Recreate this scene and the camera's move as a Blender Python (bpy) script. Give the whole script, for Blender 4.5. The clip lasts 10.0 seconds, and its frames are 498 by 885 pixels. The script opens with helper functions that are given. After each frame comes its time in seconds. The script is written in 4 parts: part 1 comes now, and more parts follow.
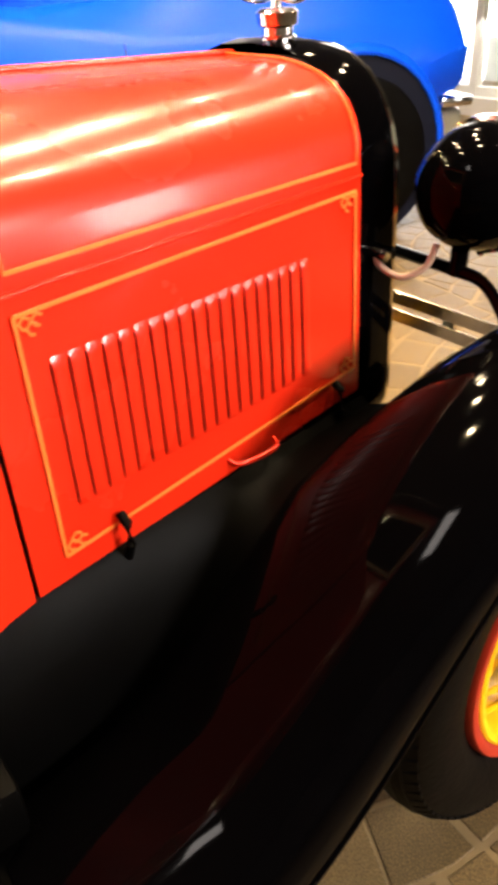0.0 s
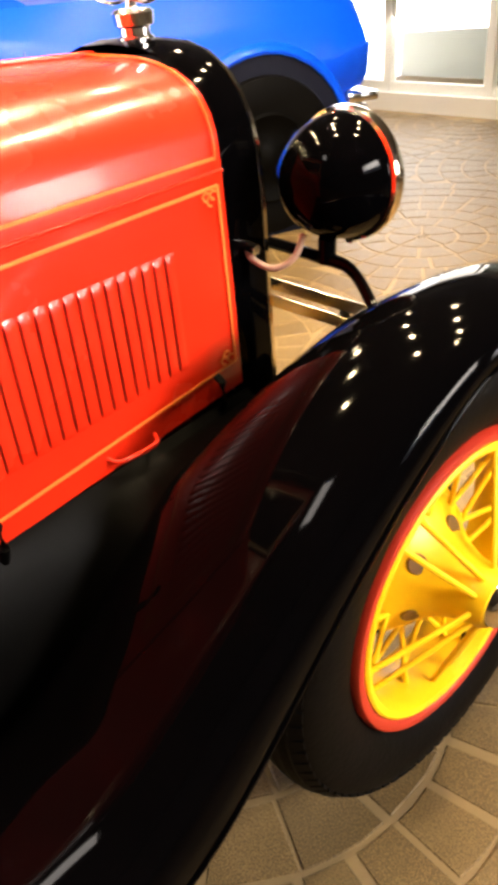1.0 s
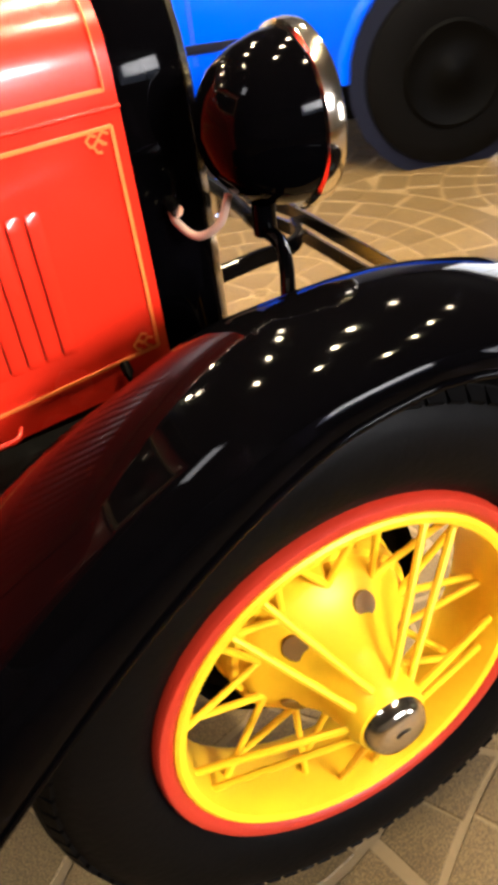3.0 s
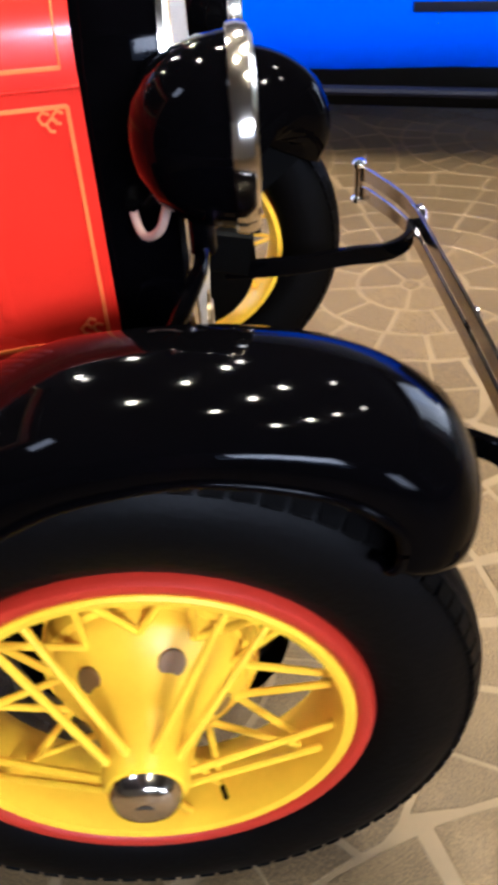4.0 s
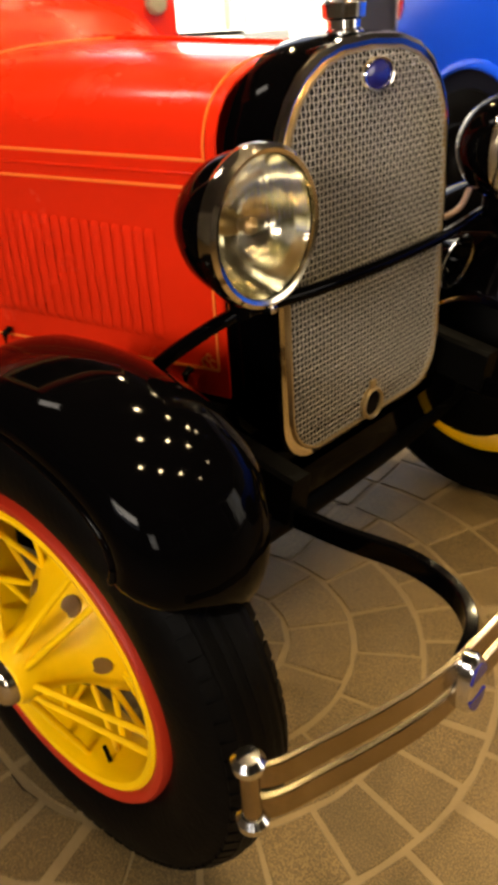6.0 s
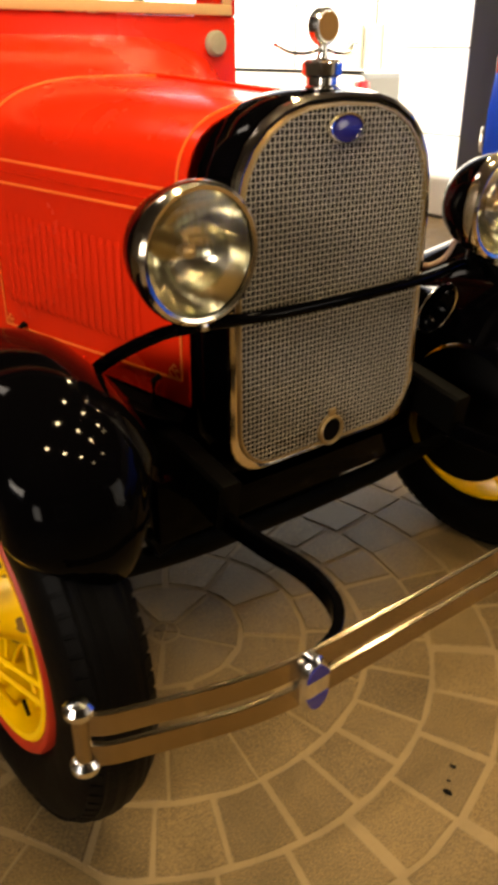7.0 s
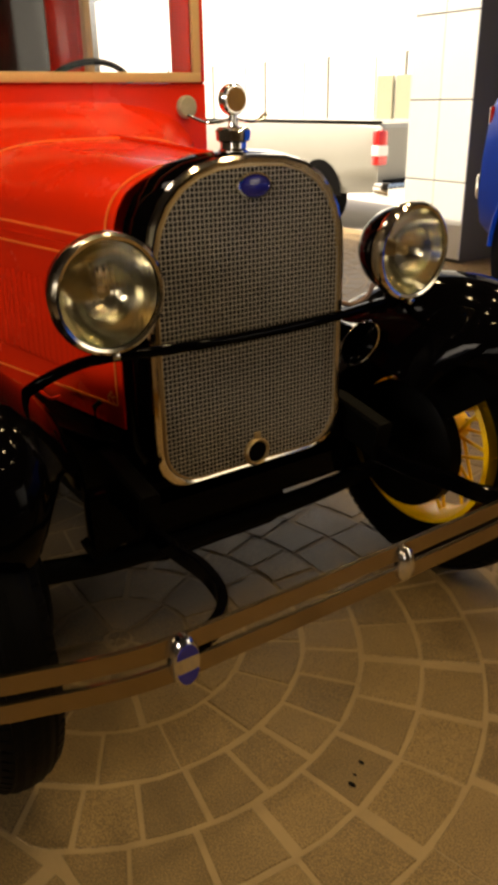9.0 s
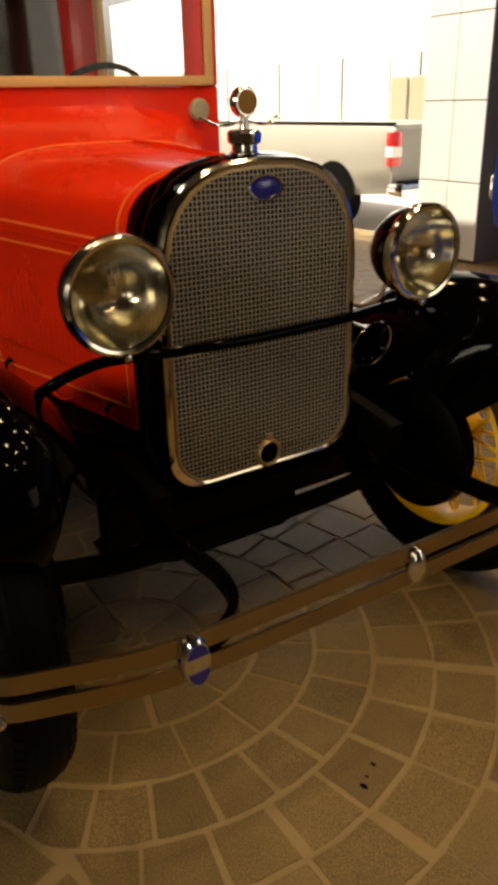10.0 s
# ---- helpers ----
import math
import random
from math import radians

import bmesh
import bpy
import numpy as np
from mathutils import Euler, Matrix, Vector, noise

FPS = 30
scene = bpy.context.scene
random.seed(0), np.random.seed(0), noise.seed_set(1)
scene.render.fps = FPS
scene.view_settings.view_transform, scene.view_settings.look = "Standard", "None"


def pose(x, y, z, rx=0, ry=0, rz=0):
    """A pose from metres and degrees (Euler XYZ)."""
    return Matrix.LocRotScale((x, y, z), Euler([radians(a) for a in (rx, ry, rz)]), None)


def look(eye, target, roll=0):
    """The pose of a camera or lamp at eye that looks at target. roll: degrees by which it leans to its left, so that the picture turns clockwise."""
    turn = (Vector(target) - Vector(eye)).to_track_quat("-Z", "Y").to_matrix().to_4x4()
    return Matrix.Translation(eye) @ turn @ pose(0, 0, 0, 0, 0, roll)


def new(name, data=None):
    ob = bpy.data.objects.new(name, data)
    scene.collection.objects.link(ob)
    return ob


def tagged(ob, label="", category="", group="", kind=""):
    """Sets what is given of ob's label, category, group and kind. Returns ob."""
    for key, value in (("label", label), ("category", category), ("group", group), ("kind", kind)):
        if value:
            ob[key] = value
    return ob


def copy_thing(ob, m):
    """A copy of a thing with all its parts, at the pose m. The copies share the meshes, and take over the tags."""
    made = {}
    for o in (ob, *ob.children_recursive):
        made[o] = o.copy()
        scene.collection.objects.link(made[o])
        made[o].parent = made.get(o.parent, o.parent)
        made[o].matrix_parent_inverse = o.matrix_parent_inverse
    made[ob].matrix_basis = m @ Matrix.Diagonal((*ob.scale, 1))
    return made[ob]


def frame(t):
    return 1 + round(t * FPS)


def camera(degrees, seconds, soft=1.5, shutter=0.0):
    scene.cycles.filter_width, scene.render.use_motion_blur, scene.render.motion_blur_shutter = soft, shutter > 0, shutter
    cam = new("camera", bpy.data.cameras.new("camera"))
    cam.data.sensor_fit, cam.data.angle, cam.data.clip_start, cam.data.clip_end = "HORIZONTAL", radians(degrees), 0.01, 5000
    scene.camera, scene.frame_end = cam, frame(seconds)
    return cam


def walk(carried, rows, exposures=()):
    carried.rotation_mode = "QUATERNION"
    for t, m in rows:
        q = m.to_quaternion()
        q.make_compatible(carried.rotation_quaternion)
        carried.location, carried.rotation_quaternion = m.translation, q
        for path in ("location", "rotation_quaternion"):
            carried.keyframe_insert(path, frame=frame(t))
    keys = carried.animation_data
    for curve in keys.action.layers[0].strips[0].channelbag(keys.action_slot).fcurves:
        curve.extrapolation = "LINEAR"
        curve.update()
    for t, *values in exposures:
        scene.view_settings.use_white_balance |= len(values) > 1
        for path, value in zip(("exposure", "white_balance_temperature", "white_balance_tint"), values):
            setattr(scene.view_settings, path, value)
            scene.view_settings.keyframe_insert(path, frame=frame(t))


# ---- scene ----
cam = camera(35.4, 10.0, soft=4.6, shutter=0.5)
PATH = [
    (0, (-1.015, -1.22, 1.392), (-0.004, 0.147, 0.338), -3.3),
    (0.5, (-0.966, -1.275, 1.381), (0.089, 0.057, 0.326), -5.1),
    (1, (-0.931, -1.316, 1.377), (0.17, -0.022, 0.323), -5.1),
    (1.5, (-0.873, -1.338, 1.356), (0.245, -0.082, 0.271), -6.2),
    (2, (-0.737, -1.315, 1.324), (0.304, -0.07, 0.155), -5.3),
    (2.2, (-0.669, -1.255, 1.315), (0.342, -0.002, 0.128), -4.2),
    (3.3, (-0.215, -1.357, 1.296), (0.166, 0.216, 0.122), -7.2),
    (3.5, (-0.143, -1.337, 1.325), (0.155, 0.199, 0.079), -4.5),
    (4, (0.138, -1.32, 1.316), (0.127, 0.253, 0.08), -4.0),
    (4.5, (0.415, -1.353, 1.291), (0.047, 0.296, 0.221), -2.2),
    (5, (0.617, -1.341, 1.289), (-0.039, 0.24, 0.255), -0.8),
    (5.5, (0.76, -1.246, 1.313), (-0.133, 0.214, 0.279), 1.7),
    (5.7, (0.804, -1.221, 1.303), (-0.252, 0.145, 0.292), -1.6),
    (6.8, (1.164, -1.105, 1.33), (-0.254, -0.041, 0.403), -1.5),
    (7, (1.183, -1.071, 1.329), (-0.236, 0.016, 0.43), 0.0),
    (7.5, (1.28, -0.964, 1.342), (-0.216, 0.041, 0.477), 1.2),
    (8, (1.375, -0.944, 1.359), (-0.129, 0.055, 0.499), 0.9),
    (8.5, (1.442, -0.968, 1.368), (-0.075, 0.048, 0.552), 0.1),
    (9, (1.482, -0.977, 1.365), (-0.032, 0.053, 0.562), -0.9),
    (9.5, (1.482, -0.972, 1.361), (-0.039, 0.051, 0.561), -0.9),
    (10, (1.489, -0.974, 1.365), (-0.048, 0.027, 0.567), -1.4),
]
walk(cam, [(t, look(eye, target, roll)) for t, eye, target, roll in PATH],
     exposures=[(0, 4.05, 6700, 12), (2, 4.4, 6800, 10), (3.5, 3.95, 5300, 12), (4.5, 3.45, 4600, 14), (5.5, 2.98, 6700, 8),
                (7, 2.75, 7500, 10), (8, 2.35, 7700, 10), (9, 1.93, 7750, 10), (10, 1.75, 7800, 10)])

# ---- light ----
world = bpy.data.worlds.new("world")
world.use_nodes = True
scene.world = world
_n = world.node_tree.nodes
_sky = _n.new("ShaderNodeTexSky")
_sky.sky_type, _sky.sun_disc = "NISHITA", False
_sky.air_density, _sky.dust_density, _sky.ozone_density = 0.7, 7.0, 0.3
_sky.sun_elevation, _sky.sun_rotation = radians(52), radians(-125)
world.node_tree.links.new(_sky.outputs[0], _n["Background"].inputs[0])
_n["Background"].inputs[1].default_value = 0.075


def area(name, m, sx, sy, watts, colour, spread=180):
    data = bpy.data.lights.new(name, "AREA")
    data.shape, data.size, data.size_y, data.energy, data.color = "RECTANGLE", sx, sy, watts, colour
    data.spread = radians(spread)
    ob = new(name, data)
    ob.matrix_world = m
    return tagged(ob, kind="structure")


sun = bpy.data.lights.new("sun", "SUN")
sun.energy, sun.angle, sun.color = 3.2, radians(0.5), (1.0, 0.95, 0.87)
sun_ob = new("sun", sun)
sun_ob.matrix_world = look((-11.0, 4.1, 8.0), (-6.0, 7.5, 0))

# daylight that enters by the street opening and by the glazed walls
area("daylight_street", look((-4.9, 5.05, 1.9), (-1.0, 1.4, 0.9)), 3.0, 2.4, 12.0, (1.0, 0.94, 0.84))
area("daylight_front", look((5.45, 3.6, 1.7), (2.4, 1.6, 0.4)), 2.0, 2.2, 8.0, (1.0, 0.93, 0.84))
area("daylight_side", look((1.4, -4.9, 2.75), (-0.1, -0.5, 0.9)), 2.0, 0.7, 3.8, (1.0, 0.93, 0.87), 70)
area("daylight_corner", look((4.3, -4.9, 1.5), (0.2, -0.7, 0.8)), 0.9, 1.3, 0.6, (1.0, 0.94, 0.9), 60)

# ---- materials ----


def material(name, colour, rough=0.5, metal=0.0, coat=0.0, coat_rough=0.05, vary=0.12, scale=6.0, fine=90.0, bump=0.0,
             per_object=0.0, dark=None, spec=0.5, speck=0.0, ior=1.5):
    m = bpy.data.materials.new(name)
    m.use_nodes = True
    nt = m.node_tree
    b = nt.nodes["Principled BSDF"]
    L = nt.links.new
    tc = nt.nodes.new("ShaderNodeNewGeometry")
    big = nt.nodes.new("ShaderNodeTexNoise")
    big.inputs["Scale"].default_value, big.inputs["Detail"].default_value = scale, 5.0
    small = nt.nodes.new("ShaderNodeTexNoise")
    small.inputs["Scale"].default_value, small.inputs["Detail"].default_value = fine, 3.0
    L(tc.outputs["Position"], big.inputs["Vector"])
    L(tc.outputs["Position"], small.inputs["Vector"])
    mix = nt.nodes.new("ShaderNodeMix")
    mix.data_type = "RGBA"
    low = dark if dark else tuple(c * (1 - vary) for c in colour)
    mix.inputs["A"].default_value = (*low, 1)
    mix.inputs["B"].default_value = (*[min(1, c * (1 + vary * 0.6)) for c in colour], 1)
    add = nt.nodes.new("ShaderNodeMath")
    add.operation = "MULTIPLY_ADD"
    add.inputs[1].default_value = 0.45
    half = nt.nodes.new("ShaderNodeMath")
    half.operation = "MULTIPLY"
    half.inputs[1].default_value = 0.62
    L(big.outputs["Fac"], half.inputs[0])
    L(small.outputs["Fac"], add.inputs[0])
    L(half.outputs[0], add.inputs[2])
    last = add.outputs[0]
    if per_object:
        info = nt.nodes.new("ShaderNodeObjectInfo")
        pm = nt.nodes.new("ShaderNodeMath")
        pm.operation = "MULTIPLY_ADD"
        pm.inputs[1].default_value = per_object
        L(info.outputs["Random"], pm.inputs[0])
        L(last, pm.inputs[2])
        off = nt.nodes.new("ShaderNodeMath")
        off.operation = "SUBTRACT"
        off.inputs[1].default_value = per_object / 2
        L(pm.outputs[0], off.inputs[0])
        last = off.outputs[0]
    L(last, mix.inputs["Factor"])
    colour_out = mix.outputs["Result"]
    if speck:
        dots = nt.nodes.new("ShaderNodeTexNoise")
        dots.inputs["Scale"].default_value, dots.inputs["Detail"].default_value = 330.0, 2.0
        L(tc.outputs["Position"], dots.inputs["Vector"])
        cut = nt.nodes.new("ShaderNodeMapRange")
        cut.inputs["From Min"].default_value, cut.inputs["From Max"].default_value = 0.42, 0.62
        cut.inputs["To Min"].default_value, cut.inputs["To Max"].default_value = 1.0 - speck, 1.0 + 0.3 * speck
        L(dots.outputs["Fac"], cut.inputs["Value"])
        mul = nt.nodes.new("ShaderNodeVectorMath")
        mul.operation = "SCALE"
        L(colour_out, mul.inputs[0])
        L(cut.outputs["Result"], mul.inputs["Scale"])
        colour_out = mul.outputs[0]
    L(colour_out, b.inputs["Base Color"])
    rr = nt.nodes.new("ShaderNodeMapRange")
    rr.inputs["To Min"].default_value, rr.inputs["To Max"].default_value = max(0.02, rough * 0.8), min(1, rough * 1.2 + 0.01)
    L(big.outputs["Fac"], rr.inputs["Value"])
    L(rr.outputs["Result"], b.inputs["Roughness"])
    b.inputs["Metallic"].default_value = metal
    b.inputs["Coat Weight"].default_value = coat
    b.inputs["Coat Roughness"].default_value = coat_rough
    b.inputs["Specular IOR Level"].default_value = spec
    b.inputs["IOR"].default_value = ior
    if bump:
        bp = nt.nodes.new("ShaderNodeBump")
        bp.inputs["Strength"].default_value, bp.inputs["Distance"].default_value = bump, 0.004
        L(small.outputs["Fac"], bp.inputs["Height"])
        L(bp.outputs["Normal"], b.inputs["Normal"])
    return m


def glass(name, tint=(1, 1, 1), rough=0.02, ior=1.2):
    m = bpy.data.materials.new(name)
    m.use_nodes = True
    b = m.node_tree.nodes["Principled BSDF"]
    b.inputs["Base Color"].default_value = (*tint, 1)
    b.inputs["Roughness"].default_value = rough
    b.inputs["Transmission Weight"].default_value = 1.0
    b.inputs["IOR"].default_value = ior
    return m


def glow(name, colour, strength):
    m = bpy.data.materials.new(name)
    m.use_nodes = True
    b = m.node_tree.nodes["Principled BSDF"]
    b.inputs["Base Color"].default_value = (*colour, 1)
    b.inputs["Emission Color"].default_value = (*colour, 1)
    b.inputs["Emission Strength"].default_value = strength
    return m


RED = material("red_paint", (0.70, 0.022, 0.006), 0.26, coat=0.35, coat_rough=0.1, spec=0.3, vary=0.1, scale=3, fine=40)
BLACK = material("black_enamel", (0.0008, 0.0007, 0.0009), 0.05, vary=0.3, scale=4, ior=1.13)
DULLBLACK = material("dull_black_iron", (0.0012, 0.0011, 0.001), 0.5, vary=0.4, scale=8, bump=0.1, spec=0.04)
CHROME = material("chrome", (0.78, 0.76, 0.72), 0.12, metal=1.0, vary=0.12, scale=10)
BUMPERC = material("aged_nickel", (0.40, 0.31, 0.2), 0.16, metal=1.0, vary=0.25, scale=7, fine=60)
YELLOW = material("yellow_wheel_paint", (0.92, 0.55, 0.009), 0.38, coat=0.0, spec=0.3, vary=0.14, scale=8)
# Navy of the dark trim, and of the shade painted into the wheel wells.
NAVY = material("navy_trim_and_well_shade", (0.0015, 0.003, 0.014), 0.6, vary=0.2, spec=0.2)
STRIPE = material("orange_pinstripe_paint", (0.9, 0.19, 0.03), 0.35, vary=0.1)
RUBBER = material("black_tyre_rubber", (0.0016, 0.0014, 0.0013), 0.5, vary=0.3, scale=9, bump=0.25, spec=0.06)
# Brown of the gauge face, and of the shade painted at the lug holes.
LUG = material("brown_dial_and_hole_shade", (0.2, 0.10, 0.018), 0.6, vary=0.3)
TYRERED = material("red_rim_paint", (0.42, 0.022, 0.006), 0.45, vary=0.15)
NICKEL = material("warm_nickel", (0.84, 0.75, 0.60), 0.11, metal=1.0, vary=0.12, scale=10)
REFLECT = material("tarnished_reflector", (0.95, 0.84, 0.66), 0.12, metal=1.0, vary=0.35, scale=30)
MESHM = material("stone_guard_wire", (0.5, 0.45, 0.38), 0.34, metal=0.6, vary=0.2, scale=12)
CORE = material("radiator_core", (0.004, 0.0035, 0.003), 0.7, vary=0.4, scale=30)
BRASS = material("pale_brass_trim", (0.42, 0.30, 0.15), 0.3, metal=0.8, vary=0.2)
BADGEBLUE = material("blue_enamel", (0.014, 0.014, 0.16), 0.2, coat=0.4, vary=0.1)
WIRE = material("tan_cloth_conduit", (0.42, 0.27, 0.2), 0.6, vary=0.2, fine=300)
CREAM = material("cream_wood_frame", (0.62, 0.40, 0.17), 0.45, vary=0.2, scale=5)
BLUE = material("bright_blue_car_paint", (0.0, 0.078, 0.95), 0.3, coat=0.0, coat_rough=0.05, spec=0.2, vary=0.07, scale=2)
SILVER = material("silver_truck_paint", (0.24, 0.235, 0.20), 0.35, metal=0.0, coat=0.3, vary=0.06)
LENSG = glass("lamp_glass", (1.0, 0.95, 0.86), 0.01, 1.42)
# Dark red that carries the shade inside the louvre openings.
SLOTSHADE = material("slot_shade_red", (0.16, 0.006, 0.004), 0.5, vary=0.2)
DULLPLATE = material("dull_green_plate", (0.30, 0.29, 0.2), 0.45, vary=0.3, scale=40)
PANE = glass("window_glass")
STONE = material("floor_stone", (0.205, 0.132, 0.052), 0.5, vary=0.38, scale=14, fine=170, bump=0.6, spec=0.3, per_object=0.5, speck=0.5)
GROUT = material("floor_grout", (0.235, 0.158, 0.070), 0.65, vary=0.15, scale=12, bump=0.3)
DIMWALL = material("brown_wall_paint", (0.09, 0.075, 0.055), 0.7, vary=0.1, scale=3)
GREYGREEN = material("grey_green_wall_paint", (0.30, 0.33, 0.29), 0.6, vary=0.1, scale=2)
WHITEWALL = material("white_wall_paint", (0.80, 0.78, 0.74), 0.6, vary=0.05, scale=3)
CEIL = material("dark_ceiling_paint", (0.06, 0.055, 0.05), 0.8, vary=0.04, scale=2)
PANELM = material("white_wall_panel", (0.78, 0.79, 0.76), 0.35, vary=0.05, scale=3)
DARKM = material("dark_grey_metal", (0.05, 0.05, 0.05), 0.5, vary=0.2)
ASPHALT = material("pale_concrete_street", (0.5, 0.48, 0.44), 0.8, vary=0.2, scale=2, bump=0.3)
BULB = glow("downlight_bulb", (1.0, 0.80, 0.48), 150.0)
PANELGLOW = glow("white_light_panel", (1.0, 0.93, 0.88), 2.2)
# Opaque dark green tone of the dim view behind the cab.
DARKVIEW = material("dark_view_pane", (0.012, 0.016, 0.010), 0.06, vary=0.6, scale=9, spec=0.5)
REDLENS = material("red_lamp_lens", (0.6, 0.02, 0.02), 0.2, coat=0.8)

# ---- mesh helpers ----


def part(name, bm, mat, parent=None, label="", smooth=True, kind=""):
    me = bpy.data.meshes.new(name)
    bmesh.ops.recalc_face_normals(bm, faces=bm.faces)
    for f in bm.faces:
        f.smooth = smooth
    bm.to_mesh(me)
    bm.free()
    if smooth:
        me.set_sharp_from_angle(angle=radians(38))
    me.materials.append(mat)
    ob = new(name, me)
    ob.parent = parent
    return tagged(ob, label=label, kind=kind)


def share(name, source, parent, m):
    ob = new(name, source.data)
    ob.parent = parent
    ob.matrix_basis = m
    return ob


def thing(name, label, category, group="", at=(0, 0, 0)):
    ob = new(name)
    ob.location = at
    ob.empty_display_size = 0.1
    return tagged(ob, label, category, group)


def loft(rings, closed=True, caps=False, bm=None):
    bm = bm or bmesh.new()
    vs = [[bm.verts.new(p) for p in r] for r in rings]
    n = len(vs[0])
    for a, b in zip(vs, vs[1:]):
        for i in range(n if closed else n - 1):
            j = (i + 1) % n
            bm.faces.new((a[i], a[j], b[j], b[i]))
    if caps:
        bm.faces.new(vs[0])
        bm.faces.new(vs[-1])
    return bm


def sheet(rings, thick):
    """An open sheet with thickness."""
    bm = loft(rings, closed=False)
    bmesh.ops.recalc_face_normals(bm, faces=bm.faces)
    bmesh.ops.solidify(bm, geom=bm.faces[:], thickness=thick)
    return bm


def box(c, s, bevel=0.0, bm=None, seg=2, m=None):
    bm = bm or bmesh.new()
    r = bmesh.ops.create_cube(bm, size=1.0)
    bmesh.ops.scale(bm, vec=s, verts=r["verts"])
    if bevel:
        e = list({e for v in r["verts"] for e in v.link_edges})
        r = bmesh.ops.bevel(bm, geom=e, offset=bevel, segments=seg, affect="EDGES", profile=0.6)
    if m is not None:
        bmesh.ops.transform(bm, matrix=m, verts=r["verts"])
    bmesh.ops.translate(bm, vec=c, verts=r["verts"])
    return bm


def lathe(profile, m=None, n=32, bm=None, close=False):
    """Profile of (radius, height) turned about z, then moved by m."""
    m = m or Matrix()
    rings = []
    for r, h in profile:
        rings.append([m @ Vector((r * math.cos(2 * math.pi * i / n), r * math.sin(2 * math.pi * i / n), h)) for i in range(n)])
    if close:
        rings.append(rings[0])
    bm = loft(rings, True, False, bm)
    bmesh.ops.remove_doubles(bm, verts=bm.verts, dist=1e-5)
    return bm


def smoothed(pts, steps=6):
    """Catmull-Rom through the points."""
    p = [Vector(q) for q in pts]
    p = [2 * p[0] - p[1]] + p + [2 * p[-1] - p[-2]]
    out = []
    for i in range(1, len(p) - 2):
        for k in range(steps):
            t = k / steps
            a, b, c, d = p[i - 1:i + 3]
            out.append(0.5 * (2 * b + (c - a) * t + (2 * a - 5 * b + 4 * c - d) * t * t + (3 * b - a - 3 * c + d) * t ** 3))
    return out + [p[-2]]


def tube(pts, w, h=None, n=10, up=(0, 0, 1), bm=None, square=False, taper=None):
    """A bar swept along points: round, or a flat bar of w by h."""
    h = h or w
    p = [Vector(q) for q in pts]
    up = Vector(up)
    rings = []
    for i, q in enumerate(p):
        d = (p[min(i + 1, len(p) - 1)] - p[max(i - 1, 0)]).normalized()
        s = d.cross(up)
        s = s.normalized() if s.length > 1e-4 else Vector((1, 0, 0))
        u = s.cross(d).normalized()
        k = taper[i] if taper else 1.0
        if square:
            b = 0.28 * min(w, h)
            c = [(w - b, h), (w, h - b), (w, b - h), (w - b, -h), (b - w, -h), (-w, b - h), (-w, h - b), (b - w, h)]
            rings.append([q + k * (s * x * 0.5 + u * y * 0.5) for x, y in c])
        else:
            rings.append([q + k * (s * math.cos(2 * math.pi * j / n) * w * 0.5 + u * math.sin(2 * math.pi * j / n) * h * 0.5) for j in range(n)])
    return loft(rings, True, True, bm)


AX_X = Matrix.Rotation(radians(90), 4, "Y")          # z -> +x
AX_R = Matrix.Rotation(radians(90), 4, "X")          # z -> -y
AX_L = Matrix.Rotation(radians(-90), 4, "X")         # z -> +y

# ---- room ----
X0, X1, Y0, Y1, H = -8.6, 5.6, -5.0, 5.2, 3.3


def slab(name, lo, hi, mat, label="", bevel=0.0, parent=None):
    c = [(a + b) / 2 for a, b in zip(lo, hi)]
    s = [b - a for a, b in zip(lo, hi)]
    return part(name, box(c, s, bevel), mat, parent, label, smooth=False, kind="" if parent else "structure")


floor = slab("floor", (X0, Y0, -0.2), (X1, Y1, -0.0025), GROUT, "stamped concrete floor in a fan pattern of square stones")
slab("ground", (-60, Y1 + 0.0, -0.6), (60, 70, -0.28), ASPHALT, "pale sunlit street paving outside the opening")
slab("ground_front", (X1, -60, -0.25), (60, Y1, -0.03), ASPHALT, "pale sunlit paving outside the glazed front")
slab("ground_back", (-60, -60, -0.25), (X1, Y0, -0.03), ASPHALT, "pale sunlit paving behind the hall")
slab("ground_side", (-60, Y0, -0.25), (X0, Y1, -0.03), ASPHALT, "pale sunlit paving beside the hall")
# Extended unseen beyond the back wall to keep sun out of the windows.
slab("ceiling", (X0, Y0 - 1.3, H), (X1 + 2.2, 3.2, H + 0.2), CEIL, "plain dark ceiling with recessed downlights and an added unseen overhang that blocks sun")
# Unseen slab added to shade the street wall and cut its bounce.
slab("ceiling_sun_block", (-3.1, 3.2, H), (X1 + 2.2, Y1 + 0.1, H + 0.2), CEIL, "plain dark unseen slab added to keep sun off the street wall")
# street side: wide opening, panelled pillar, then wall
slab("wall_street", (-3.25, Y1 - 0.15, -0.1), (X1, Y1 + 0.1, H), WHITEWALL, "white painted wall")
slab("wall_side", (X0 - 0.2, Y0, -0.1), (X0, 3.5, H), DIMWALL, "brown painted end wall")
# wall behind the viewer with a window band
slab("wall_back_low", (X0, Y0 - 0.2, -0.1), (3.75, Y0, 1.9), DIMWALL, "brown painted wall below the windows")
slab("wall_back_high", (X0, Y0 - 0.2, 3.15), (X1, Y0, H), DIMWALL, "brown painted wall above the windows")
for k, (a, b) in enumerate(((X0, 0.2), (2.6, 3.75))):
    slab("wall_back_%d" % (k + 1), (a, Y0 - 0.2, 1.9), (b, Y0, 3.15), DIMWALL, "brown painted wall between the windows")
